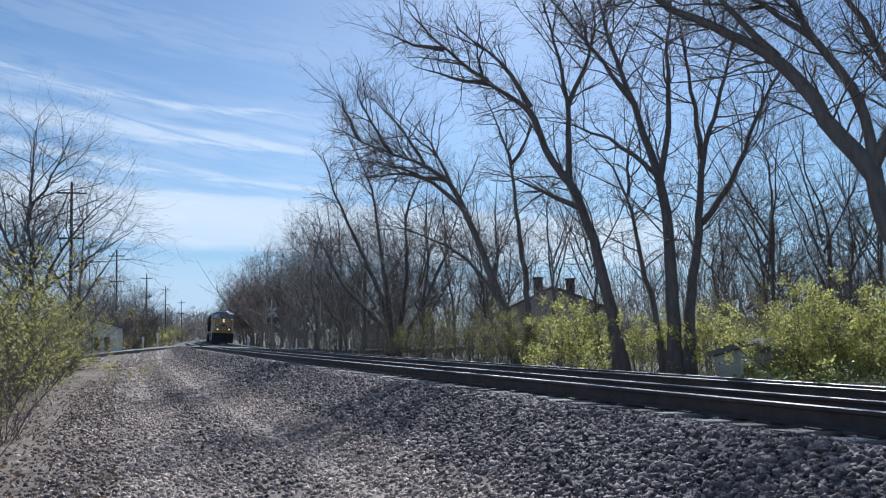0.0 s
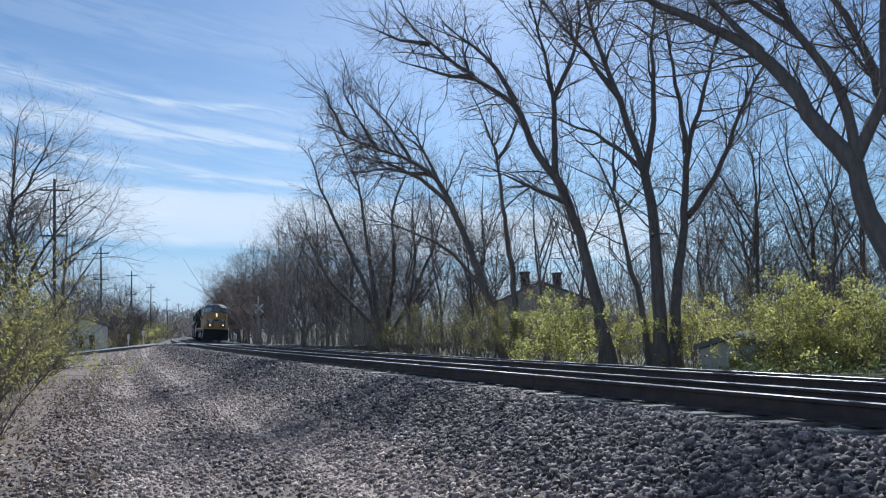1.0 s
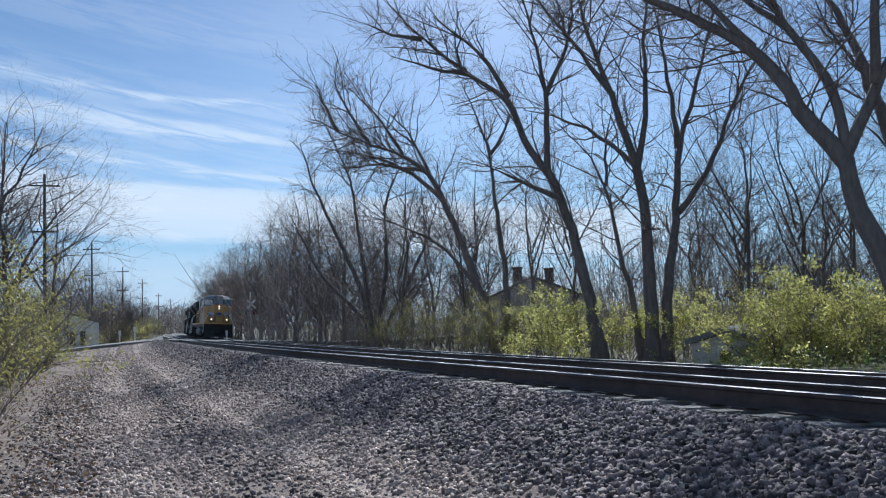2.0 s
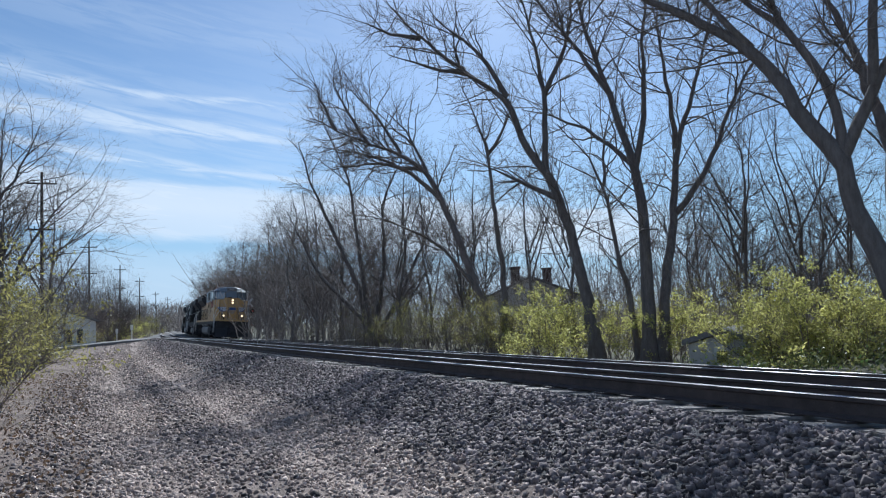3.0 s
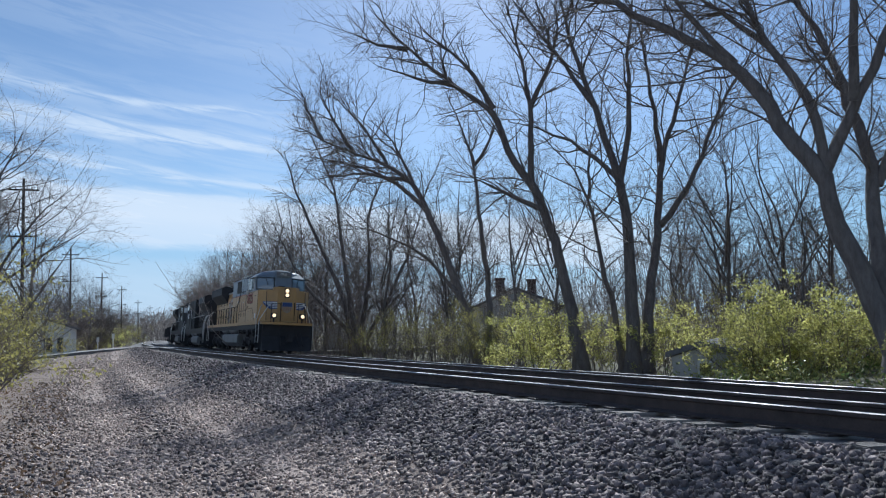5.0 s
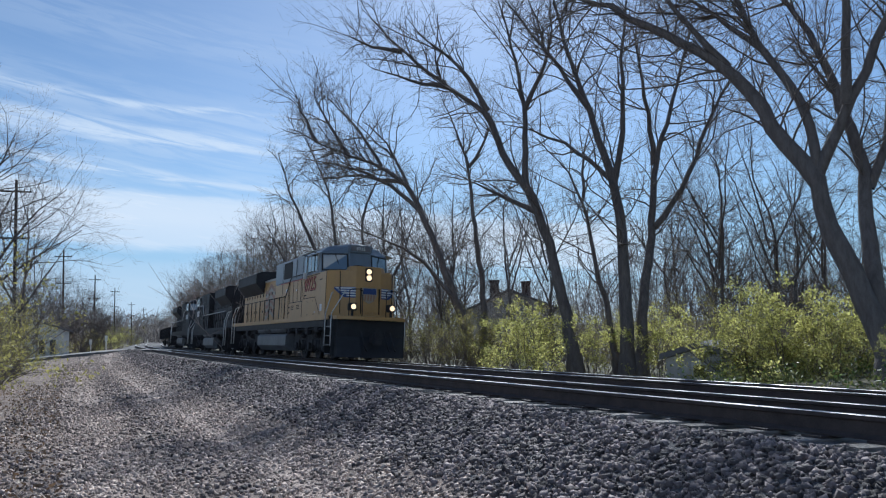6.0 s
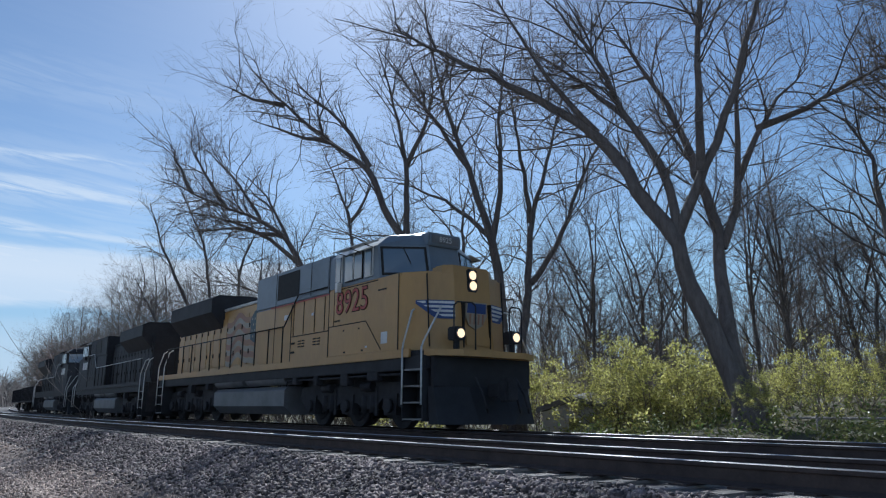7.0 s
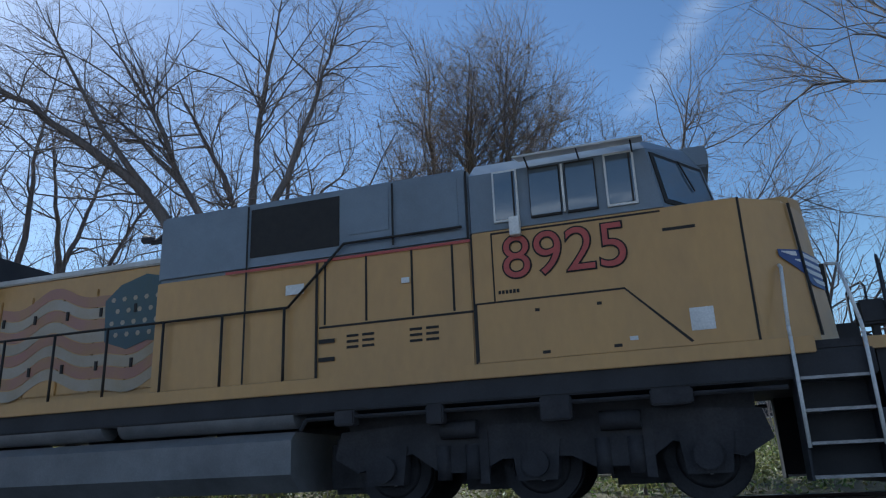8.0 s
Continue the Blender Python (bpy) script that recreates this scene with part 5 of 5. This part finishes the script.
        part("wiper", rod(bmesh.new(), glass(s, 0.5, 4.40, 0.04), glass(s, 0.62, 3.98, 0.04), 0.012, 5), dark, win)
    # number boards over the windscreens
    bd = part("number_board", boxes((-0.50, 0.50, 1.72, 2.10, 4.47, 4.80), bevel=0.03), top, loco)
    part("board_face", boxes((-0.42, 0.42, 1.705, 1.73, 4.53, 4.74)), M["tank"], bd)
    if lead:
        lettering("8925", 0.20, pose(0, 1.70, 4.635, 90, 0, 0), M["white"], bd, depth=0.003)
    # side windows with bright frames, and the seams of doors and panels
    for s in (-1, 1):
        for y0, y1, framed in ((2.72, 3.06, True), (3.22, 3.60, False), (3.70, 4.10, False), (4.30, 4.60, True)):
            x = s * 1.502
            w = 0.028 if framed else 0.012
            win = part("cab_window", boxes((min(x, x + s * 0.03), max(x, x + s * 0.03), y0 - w, y1 + w, 3.70, 4.45 - 0.03 * (not framed))), M["white"] if framed and lead else dark, loco)
            part("pane", boxes((min(x, x + s * 0.036), max(x, x + s * 0.036), y0, y1, 3.73, 4.42 - 0.03 * (not framed))), M["cab_glass"], win)
            if framed:
                part("rear_post", boxes((min(x, x + s * 0.042), max(x, x + s * 0.042), y0 + 0.02, y0 + 0.045, 3.73, 4.42)), dark, win)
        part("window_post", boxes((min(s * 1.5, s * 1.545), max(s * 1.5, s * 1.545), 3.635, 3.665, 3.72, 4.41)), M["white"] if lead else top, loco)
        part("mirror_box", boxes((min(s * 1.53, s * 1.66), max(s * 1.53, s * 1.66), 4.26, 4.40, 3.46, 3.72), bevel=0.01), M["white"] if lead else top, loco)
        a, b = min(s * 1.499, s * 1.506), max(s * 1.499, s * 1.506)
        bm = bmesh.new()
        for r in ((1.50, 1.53, 1.80, 3.60), (4.965, 4.99, 1.80, 3.6), (3.0, 4.96, 2.585, 2.61), (4.94, 4.965, 1.82, 2.6), (2.45, 4.70, 3.545, 3.57), (4.68, 4.70, 2.60, 3.56)):
            box(bm, a, b, *r)
        prism(bm, [(3.0, 2.585), (3.0, 2.615), (2.25, 1.86), (2.28, 1.84)], "x", a, b)
        for r in ((4.1, 4.16, 2.42, 2.46), (3.3, 3.36, 2.42, 2.46), (2.05, 2.45, 3.28, 3.32), (4.0, 4.1, 1.86, 1.9), (3.1, 3.2, 1.86, 1.9)):
            box(bm, a, b, *r)
        part("panel_seams", bm, dark, loco)
        if lead:
            part("placard", boxes((a, b + 0.002 if s > 0 else b, 1.98, 2.26, 1.98, 2.26)), M["white"], loco, "white paper placard")
            part("red_line", boxes((a, b, 4.99, 8.9, 3.49, 3.53)), M["red_paint"], loco)
            for y0, y1, z0, z1 in ((5.9, 6.02, 3.02, 3.10), (7.55, 7.85, 3.05, 3.2), (2.9, 3.0, 1.93, 1.98)):
                part("notice", boxes((a, b, y0, y1, z0, z1)), M["white"], loco, "small pale notice")
            bm = bmesh.new()
            for k in range(6):
                box(bm, a, b, 4.35 + 0.05 * k, 4.385 + 0.05 * k, 2.70, 2.75)
            part("type_bars", bm, dark, loco)
            for r in ((7.32, 7.36, 1.80, 3.5), (8.52, 8.55, 1.8, 4.55), (5.0, 5.03, 3.55, 4.55), (6.12, 6.15, 3.6, 4.55), (7.05, 7.30, 2.02, 2.08), (7.05, 7.30, 2.28, 2.34)):
                part("door_gap", boxes((a, b, *r)), dark, loco)
            turned = pose(s * 1.512, 3.72, 3.16, 90, 0, -90 if s < 0 else 90)
            lettering("8925", 0.85, turned, dark, loco, grow=0.018, depth=0.002)
            lettering("8925", 0.85, pose(s * 1.520, 3.72, 3.16, 90, 0, -90 if s < 0 else 90), M["red_paint"], loco, grow=-0.004, depth=0.003)
        else:
            bars = boxes(*[(a, b, 3.0 + 0.42 * k, 3.3 + 0.42 * k, 2.9, 3.35) for k in range(4)])
            part("number_bars", bars, M["white"], loco)
    # equipment cabinets behind the cab, full width, grey above
    part("cabinet", boxes((-1.48, 1.48, 5.0, 7.35, 1.78, 3.52), bevel=0.02), body, loco)
    part("cabinet_top", boxes((-1.46, 1.46, 5.0, 10.2, 3.525, 4.62), bevel=0.05), top, loco)
    part("grille", boxes((-1.475, 1.475, 7.0, 8.5, 3.72, 4.50)), M["dark_line"], loco)
    part("hatch", boxes((-1.472, 1.472, 6.2, 6.85, 3.85, 4.5), (-1.472, 1.472, 5.15, 5.8, 3.70, 4.5), bevel=0.01), top, loco)
    for s in (-1, 1):
        bm = bmesh.new()
        a, b = min(s * 1.478, s * 1.49), max(s * 1.478, s * 1.49)
        for y in (5.25, 5.85, 6.55, 7.2):
            box(bm, a, b, y, y + 0.03, 2.55, 3.5)
        for y in (5.5, 6.45):
            for z in (2.18, 2.26, 2.34):
                box(bm, a, b, y, y + 0.18, z, z + 0.035)
                box(bm, a, b, y + 0.24, y + 0.42, z, z + 0.035)
        box(bm, a, b, 5.0, 7.3, 2.50, 2.53)
        part("louvres", bm, dark, loco)
    # long hood with its row of doors
    part("hood", boxes((-1.05, 1.05, 7.36, 19.5, 1.78, 3.98), bevel=0.03), body, loco)
    part("hood_shoulder", boxes((-1.44, 1.44, 7.36, 10.2, 1.79, 3.52), bevel=0.02), body, loco)
    # the leading engine's sunlit roof gleam is painted by its pale material
    part("hood_roof", boxes((-1.08, 1.08, 10.2, 14.6, 3.985, 4.09), bevel=0.02), M["sunlit_top"] if lead else top, loco)
    for s in (-1, 1):
        for k in range(13):
            y = 10.3 + 0.70 * k
            a, b = min(s * 1.045, s * 1.085), max(s * 1.045, s * 1.085)
            d = part("hood_door", boxes((a, b, y, y + 0.66, 1.95, 3.7), bevel=0.012), body, loco)
            h = min(s * 1.085, s * 1.115), max(s * 1.085, s * 1.115)
            for z in (2.3, 3.2):
                part("latch", boxes((*h, y + 0.55, y + 0.60, z, z + 0.15)), dark, d)
    # radiators: flared wings over the rear of the hood
    bm = bmesh.new()
    prism(bm, [(-1.06, 3.35), (-1.58, 3.95), (-1.58, 4.48), (-1.30, 4.62), (1.30, 4.62), (1.58, 4.48), (1.58, 3.95), (1.06, 3.35)], "y", 14.2, 19.2)
    part("radiator", bm, M["black_paint"] if lead else top, loco)
    for y in (15.2, 16.7, 18.2):
        bm = rod(bmesh.new(), (0, y, 4.6), (0, y, 4.72), 0.62, 24)
        part("fan", bm, M["under"], loco)
    bm = boxes((-0.35, 0.35, 11.2, 12.2, 4.08, 4.32), bevel=0.04)
    part("exhaust", bm, M["under"], loco)
    bm = bmesh.new()
    rod(bm, (-0.75, 10.55, 4.05), (-0.75, 10.55, 4.50), 0.04, 8)
    rod(bm, (-0.75, 10.25, 4.50), (-0.75, 10.95, 4.50), 0.035, 8)
    for dy, ahead in ((-0.22, -1), (0.02, -1), (0.26, 1), (0.36, -1)):
        rod(bm, (-0.75, 10.55 + dy, 4.52), (-0.75, 10.55 + dy + ahead * 0.30, 4.55 + 0.05 * (dy > 0)), 0.035, 8, 0.09)
    part("horn", bm, M["under"], loco)
    # end platforms, anticlimber, pilot and coupler
    bm = bmesh.new()
    plan_block(bm, mirror([(-1.5, 0.45), (-1.45, 0.1), (-0.9, -0.22)]), mirror([(-1.5, 0.45), (-1.45, 0.1), (-0.9, -0.22)]), 1.60, 1.74)
    part("anticlimber", bm, trim, loco)
    bm = bmesh.new()
    plan_block(bm, mirror([(-1.45, 0.30), (-1.40, 0.05), (-0.5, -0.28)]), mirror([(-1.42, 0.4), (-1.38, 0.25), (-0.5, 0.12)]), 0.14, 0.95)
    box(bm, -1.40, 1.40, 0.2, 0.32, 0.95, 1.6)
    part("snow_plough", bm, M["black_paint"], loco)
    for y0, sg in ((-0.1, -1), (20.6, 1)):
        bm = bmesh.new()
        box(bm, -0.16, 0.16, min(y0, y0 + sg * 0.5), max(y0, y0 + sg * 0.5), 0.72, 1.02, bevel=0.03)
        box(bm, -0.24, 0.12, min(y0 + sg * 0.45, y0 + sg * 0.75), max(y0 + sg * 0.45, y0 + sg * 0.75), 0.62, 1.12, bevel=0.05)
        part("coupler", bm, M["under"], loco)
        for x in (-0.5, 0.45, 0.7):
            bm = bmesh.new()
            tube_path(bm, [(x, y0, 1.15), (x + 0.02, y0 + sg * 0.25, 0.8), (x + 0.08, y0 + sg * 0.3, 0.5), (x + 0.2, y0 + sg * 0.2, 0.4)], 0.03, 6)
            part("air_hose", bm, M["under"], loco)
    part("rear_plate", boxes((-1.4, 1.4, 20.45, 20.6, 0.4, 1.7)), M["under"], loco)
    # corner steps with grab rails
    for y0, y1, front in ((0.44, 1.20, True), (19.6, 20.4, False)):
        for s in (-1, 1):
            st = part("step_well", boxes((min(s * 1.1, s * 1.16), max(s * 1.1, s * 1.16), y0, y1, 0.25, 1.62)), M["black_paint"], loco)
            for ya, yb in ((y0 - 0.03, y0), (y1, y1 + 0.03)):
                part("side_plate", boxes((min(s * 1.1, s * 1.55), max(s * 1.1, s * 1.55), ya, yb, 0.2, 1.62)), M["black_paint"], st)
            for z in (0.22, 0.58, 0.94, 1.30):
                part("tread", boxes((min(s * 1.12, s * 1.54), max(s * 1.12, s * 1.54), y0, y1, z, z + 0.035)), M["steel"], st)
            for y in (y0, y1):
                bm = bmesh.new()
                if front and y == y0:
                    way = [(1.57, y, 0.55), (1.57, y, 1.80), (1.52, y, 1.92), (1.04, y + 0.02, 2.72), (0.94, y + 0.14, 2.76)]
                elif front:
                    way = [(1.57, y, 0.55), (1.57, y, 1.80), (1.55, y, 1.92), (1.36, y - 0.06, 2.68), (1.30, y - 0.05, 2.72)]
                else:
                    way = [(1.57, y, 0.55), (1.57, y, 2.15), (1.40, y, 2.75), (1.25, y + 0.05, 2.85)]
                tube_path(bm, [(s * p, q, r) for p, q, r in way], 0.022, 8)
                part("grab_rail", bm, M["white"], loco)
    for s in (-1, 1):
        part("front_rail", tube_path(bmesh.new(), [(s * 0.5, -0.12, 1.74), (s * 0.5, -0.12, 2.72), (s * 0.58, -0.10, 2.80), (s * 0.92, 0.0, 2.80), (s * 1.0, 0.02, 2.72), (s * 1.0, 0.02, 1.74)], 0.018, 8), M["black_paint"], loco)
    # walkway hand rails
    for s in (-1, 1):
        bm = bmesh.new()
        tube_path(bm, [(s * 1.52, 5.1, 3.72), (s * 1.52, 6.9, 3.72), (s * 1.52, 7.8, 2.86), (s * 1.52, 19.4, 2.86)], 0.020, 8)
        part("hand_rail", bm, M["dark_line"] if lead else M["white"], loco)
        for k in range(12):
            y = 7.85 + k * 1.05
            part("stanchion", rod(bmesh.new(), (s * 1.53, y, 1.62), (s * 1.53, y, 2.86), 0.022, 7), dark, loco)
    # lamps
    for name, x, y, z, r in (("headlight", 0.0, 0.63, 3.58, 0.105), ("headlight", 0.0, 0.61, 3.33, 0.105), ("ditch_light", -0.82, 0.02, 2.11, 0.10), ("ditch_light", 0.82, 0.02, 2.11, 0.10)):
        bm = boxes((x - 0.15, x + 0.15, y - 0.02, y + 0.30, z - 0.15, z + 0.15), bevel=0.03)
        if name == "ditch_light":
            box(bm, x - 0.04, x + 0.04, y + 0.08, y + 0.16, 1.74, z - 0.1)
        lamp = part(name, bm, M["black_paint"], loco)
        part("bezel", rod(bmesh.new(), (x, y - 0.024, z), (x, y - 0.012, z), r + 0.025, 20), M["chrome"], lamp)
        part("lens", rod(bmesh.new(), (x, y - 0.03, z), (x, y - 0.015, z), r, 20), M["lamp"] if lead else M["cab_glass"], lamp)
    # fuel tank, air reservoirs
    bm = bmesh.new()
    prism(bm, [(-1.42, 0.52), (-1.42, 0.98), (-1.30, 1.10), (1.30, 1.10), (1.42, 0.98), (1.42, 0.52), (1.15, 0.28), (-1.15, 0.28)], "y", 7.75, 13.7)
    part("fuel_tank", bm, M["tank"], loco)
    for s in (-1, 1):
        for y0, y1 in ((7.7, 10.7), (11.0, 13.6)):
            bm = rod(bmesh.new(), (s * 1.28, y0, 1.34), (s * 1.28, y1, 1.34), 0.20, 18)
            part("air_reservoir", bm, M["tank"], loco)
        for y, h, w in ((5.6, 0.25, 0.12), (4.0, 0.3, 0.2), (6.9, 0.2, 0.15), (2.6, 0.2, 0.25), (14.3, 0.2, 0.15), (16.2, 0.3, 0.2)):
            part("equipment_box", box(bmesh.new(), s * 1.42 - 0.1, s * 1.42 + 0.1, y - w, y + w, 1.32 - h, 1.32, bevel=0.02), M["under"], loco)
        part("brake_pipe", tube_path(bmesh.new(), [(s * 1.44, 1.3, 1.24), (s * 1.44, 7.5, 1.24), (s * 1.44, 7.6, 1.10)], 0.03, 6), M["under"], loco)
    wheels = []
    for y in (4.35, 17.1):
        _t, w = truck(loco, y)
        wheels += w
    return loco, wheels


def livery(loco):
    """Painted devices of the leading engine: winged shield on the nose, waving flag on the hood."""
    def stroke(name, pts, material, y=None):
        bm = bmesh.new()
        prism(bm, pts, "y", y, y + 0.012)
        return part(name, bm, material, loco)
    # wings: a dark plate and pale feathers that follow the raked, folded front of the nose
    def skin(run, z, off):
        """A point of the nose, run metres outwards from the edge of its flat middle."""
        w = (z - 1.78) / 1.84
        a, b, c = [Vector((x, y0 + (y1 - y0) * w, 0)) for x, y0, y1 in ((0.55, 0.50, 0.66), (1.12, 0.80, 0.92), (1.49, 1.46, 1.52))]
        p, q = (a, b) if run < 0.64 else (b, c)
        d = (q - p).normalized()
        n = Vector((d.y, -d.x, 0))
        return p + d * (run if run < 0.64 else run - 0.64) + n * off + Vector((0, 0, z))
    for s in (-1, 1):
        rows = [("wing", 0.94, 2.50, 2.93, 0.30, 0.010, M["blue_paint"])] + [("feather", 0.90 - 0.17 * k, 2.85 - 0.10 * k, 2.905 - 0.10 * k, 0.05, 0.016, M["white"]) for k in range(4)]
        for name, reach, z0, z1, cut, off, mat in rows:
            bm = bmesh.new()
            cuts = [-0.04] + [reach * i / 6 for i in range(1, 7)]
            lo = []
            for r in cuts:
                zl = z0 + max(0.0, (r - (reach - cut * 1.6)) / (cut * 1.6)) * (z1 - z0) * 0.8
                pts = [skin(max(r, 0), zz, o) for zz, o in ((zl, off), (z1, off), (z1, off - 0.008), (zl, off - 0.008))]
                lo.append([bm.verts.new((s * p.x, p.y, p.z)) for p in pts])
            for a_, b_ in zip(lo, lo[1:]):
                for i in range(4):
                    bm.faces.new((a_[i], a_[(i + 1) % 4], b_[(i + 1) % 4], b_[i]))
            bm.faces.new(lo[0]), bm.faces.new(lo[-1])
            bmesh.ops.recalc_face_normals(bm, faces=bm.faces)
            part(name, bm, mat, loco)
        bm = bmesh.new()
        pts = [skin(0.63, zz, o) for zz, o in ((1.85, 0.02), (3.55, 0.02))]
        rod(bm, (s * pts[0].x, pts[0].y, 1.85), (s * pts[1].x, pts[1].y, 3.55), 0.018, 6)
        part("hinge", bm, M["dark_line"], loco)
    m = pose(0, 0.525, 2.30, 5.0, 0, 0)
    for name, pts, mat, lift in (("shield", [(-0.30, 0.62), (0.30, 0.62), (0.32, 0.30), (0.2, 0.08), (0, -0.02), (-0.2, 0.08), (-0.32, 0.30)], M["flag_white"], 0.0),
                                 ("shield_top", [(-0.27, 0.59), (0.27, 0.59), (0.28, 0.36), (-0.28, 0.36)], M["blue_paint"], -0.006)):
        bm = bmesh.new()
        prism(bm, pts, "y", lift - 0.02, lift + 0.05)
        part(name, bm, mat, loco).matrix_basis = m
    for k in range(4):
        bm = bmesh.new()
        x = -0.20 + 0.125 * k
        prism(bm, [(x, 0.10), (x + 0.05, 0.10), (x + 0.05, 0.34), (x, 0.34)], "y", -0.027, 0.0)
        part("shield_stripe", bm, M["flag_red"], loco).matrix_basis = m
    # flag with waving stripes on both sides of the hood
    for s in (-1, 1):
        for k in range(8):
            bm = bmesh.new()
            n = 28
            top_row, low_row = [], []
            for i in range(n + 1):
                y = 10.15 + 3.6 * i / n
                wave = 0.13 * math.sin(y * 2.6 + 0.5) + 0.06 * math.sin(y * 5.1)
                z = 3.62 - 0.20 * k + wave
                top_row.append(bm.verts.new((s * 1.094, y, min(z, 3.8))))
                low_row.append(bm.verts.new((s * 1.094, y, max(1.9, z - 0.185))))
            for i in range(n):
                bm.faces.new((top_row[i], top_row[i + 1], low_row[i + 1], low_row[i]))
            f = bmesh.ops.extrude_face_region(bm, geom=bm.faces[:])
            for v in (v for v in f["geom"] if isinstance(v, bmesh.types.BMVert)):
                v.co.x -= s * 0.006
            part("flag_stripe", bm, M["flag_white"] if k % 2 else M["flag_red"], loco)
        bm = bmesh.new()
        prism(bm, [(10.2, 2.65), (10.15, 3.72), (10.7, 3.84), (11.2, 3.70), (11.5, 3.45), (11.45, 2.75), (11.0, 2.60), (10.6, 2.72)], "x", s * 1.096, s * 1.104)
        part("flag_canton", bm, M["flag_blue"], loco)
        bm = bmesh.new()
        for i in range(5):
            for j in range(4):
                c = (10.35 + 0.22 * i + 0.1 * (j % 2), 2.85 + 0.2 * j)
                prism(bm, [(c[0] + 0.045 * math.cos(a * math.pi / 3), c[1] + 0.045 * math.sin(a * math.pi / 3)) for a in range(6)], "x", s * 1.103, s * 1.108)
        tagged(part("flag_stars", bm, M["flag_white"], loco), kind="stuff")


def gondola():
    car = tagged(new("freight_car"), "low dark freight car at the rear of the train", "freight car", "freight cars")
    bm = boxes((-1.5, 1.5, 0.5, 15.5, 1.0, 1.25), (-1.5, -1.42, 0.5, 15.5, 1.25, 2.5), (1.42, 1.5, 0.5, 15.5, 1.25, 2.5), (-1.5, 1.5, 0.5, 0.6, 1.25, 2.5), (-1.5, 1.5, 15.4, 15.5, 1.25, 2.5))
    part("body", bm, M["under"], car)
    for s in (-1, 1):
        for k in range(11):
            part("rib", boxes((min(s * 1.5, s * 1.58), max(s * 1.5, s * 1.58), 0.8 + 1.4 * k, 0.92 + 1.4 * k, 1.1, 2.5)), M["under"], car)
    wheels = []
    for y in (2.6, 13.4):
        for dy in (-0.9, 0.9):
            wheels.append(wheelset(car, y + dy))
        for s in (-1, 1):
            bm = bmesh.new()
            prism(bm, [(y - 1.2, 0.45), (y - 1.1, 0.65), (y - 0.4, 0.85), (y + 0.4, 0.85), (y + 1.1, 0.65), (y + 1.2, 0.45), (y + 0.4, 0.3), (y - 0.4, 0.3)], "x", s * 0.95, s * 1.08)
            part("side_frame", bm, M["under"], car)
    return car, wheels


ENGINE, w0 = locomotive(M["yellow"], M["grey_paint"], M["yellow"], "yellow and grey diesel locomotive with lit headlights and number 8925", True)
livery(ENGINE)
SECOND, w1 = locomotive(M["black_paint"], M["black_paint"], M["black_paint"], "black diesel locomotive running long hood first behind the yellow one", False)
THIRD, w2 = locomotive(M["black_paint"], M["black_paint"], M["black_paint"], "black diesel locomotive third in the train", False)
CAR, w3 = gondola()
CAR2, w4 = gondola()
TRAIN = [(ENGINE, 0.0, 0, w0), (SECOND, 43.3, 180, w1), (THIRD, 45.1, 0, w2), (CAR, 66.9, 0, w3), (CAR2, 83.4, 0, w4)]

# ---- strewn stones and the ties, piece by piece ----
scatter_stones("ballast_stones", M["stone"], "dark grey crushed ballast stones beside the rails", [(-2.5, -0.75, 0.5, 9, 11000, 0.028, 0.07), (-2.4, -0.75, 9, 20, 8000, 0.032, 0.072), (-2.3, -0.75, 20, 66, 5000, 0.05, 0.10), (-4.4, -3.9, 4, 40, 1900, 0.03, 0.07), (-6.6, -5.6, 4, 30, 1500, 0.03, 0.06), (-2.6, -0.75, -10, 0.5, 3000, 0.03, 0.08), (-0.75, -0.45, 0.5, 16, 450, 0.035, 0.07)], 1)
scatter_stones("path_stones", M["pebble"], "pale grey loose gravel strewn over the path", [(-6.6, -2.2, 3.5, 9, 4500, 0.020, 0.056), (-3.8, -2.6, 3.5, 10, 3600, 0.02, 0.055), (-5.5, -4.5, 3.5, 10, 3200, 0.02, 0.055), (-6.4, -2.2, 9, 18, 3500, 0.024, 0.06), (-3.8, -2.7, 9, 20, 2600, 0.026, 0.06), (-5.5, -4.5, 9, 20, 2400, 0.026, 0.06), (-6.2, -2.0, 18, 40, 3800, 0.035, 0.075), (-6.0, -2.0, 40, 66, 2400, 0.05, 0.10), (-7.6, -2.2, -8, 3.5, 2500, 0.02, 0.06)], 2)
lay_ties(NEAR_TRACK, TRACKS[0], -6.0, 170)
lay_ties(FAR_TRACK, TRACKS[1], -6.0, 90)


# ---- what moves: the train along its track, and its wheels ----
def front_at(t):
    """How far along the line the leading engine's lamps are."""
    late = 0.0 if t < 7.0 else -0.83 * ((t - 7.0)) ** 2.3
    return 114.1 - 14.46 * t + late


def motions():
    for thing, behind, turned, wheels in TRAIN:
        walk(thing, [(t, line_pose(TRACKS[1], front_at(t) + behind, 0.0, turned)) for t in [0.5 * k for k in range(17)]])
        for w in wheels:
            home = w.matrix_basis.translation.copy()
            rows = []
            for k in range(241):
                t = k / 30
                spin = math.degrees((front_at(t) - front_at(0)) / 0.53) * (1 if turned == 0 else -1)
                rows.append((t, Matrix.Translation(home) @ pose(0, 0, 0, -spin)))
            walk(w, rows)


motions()
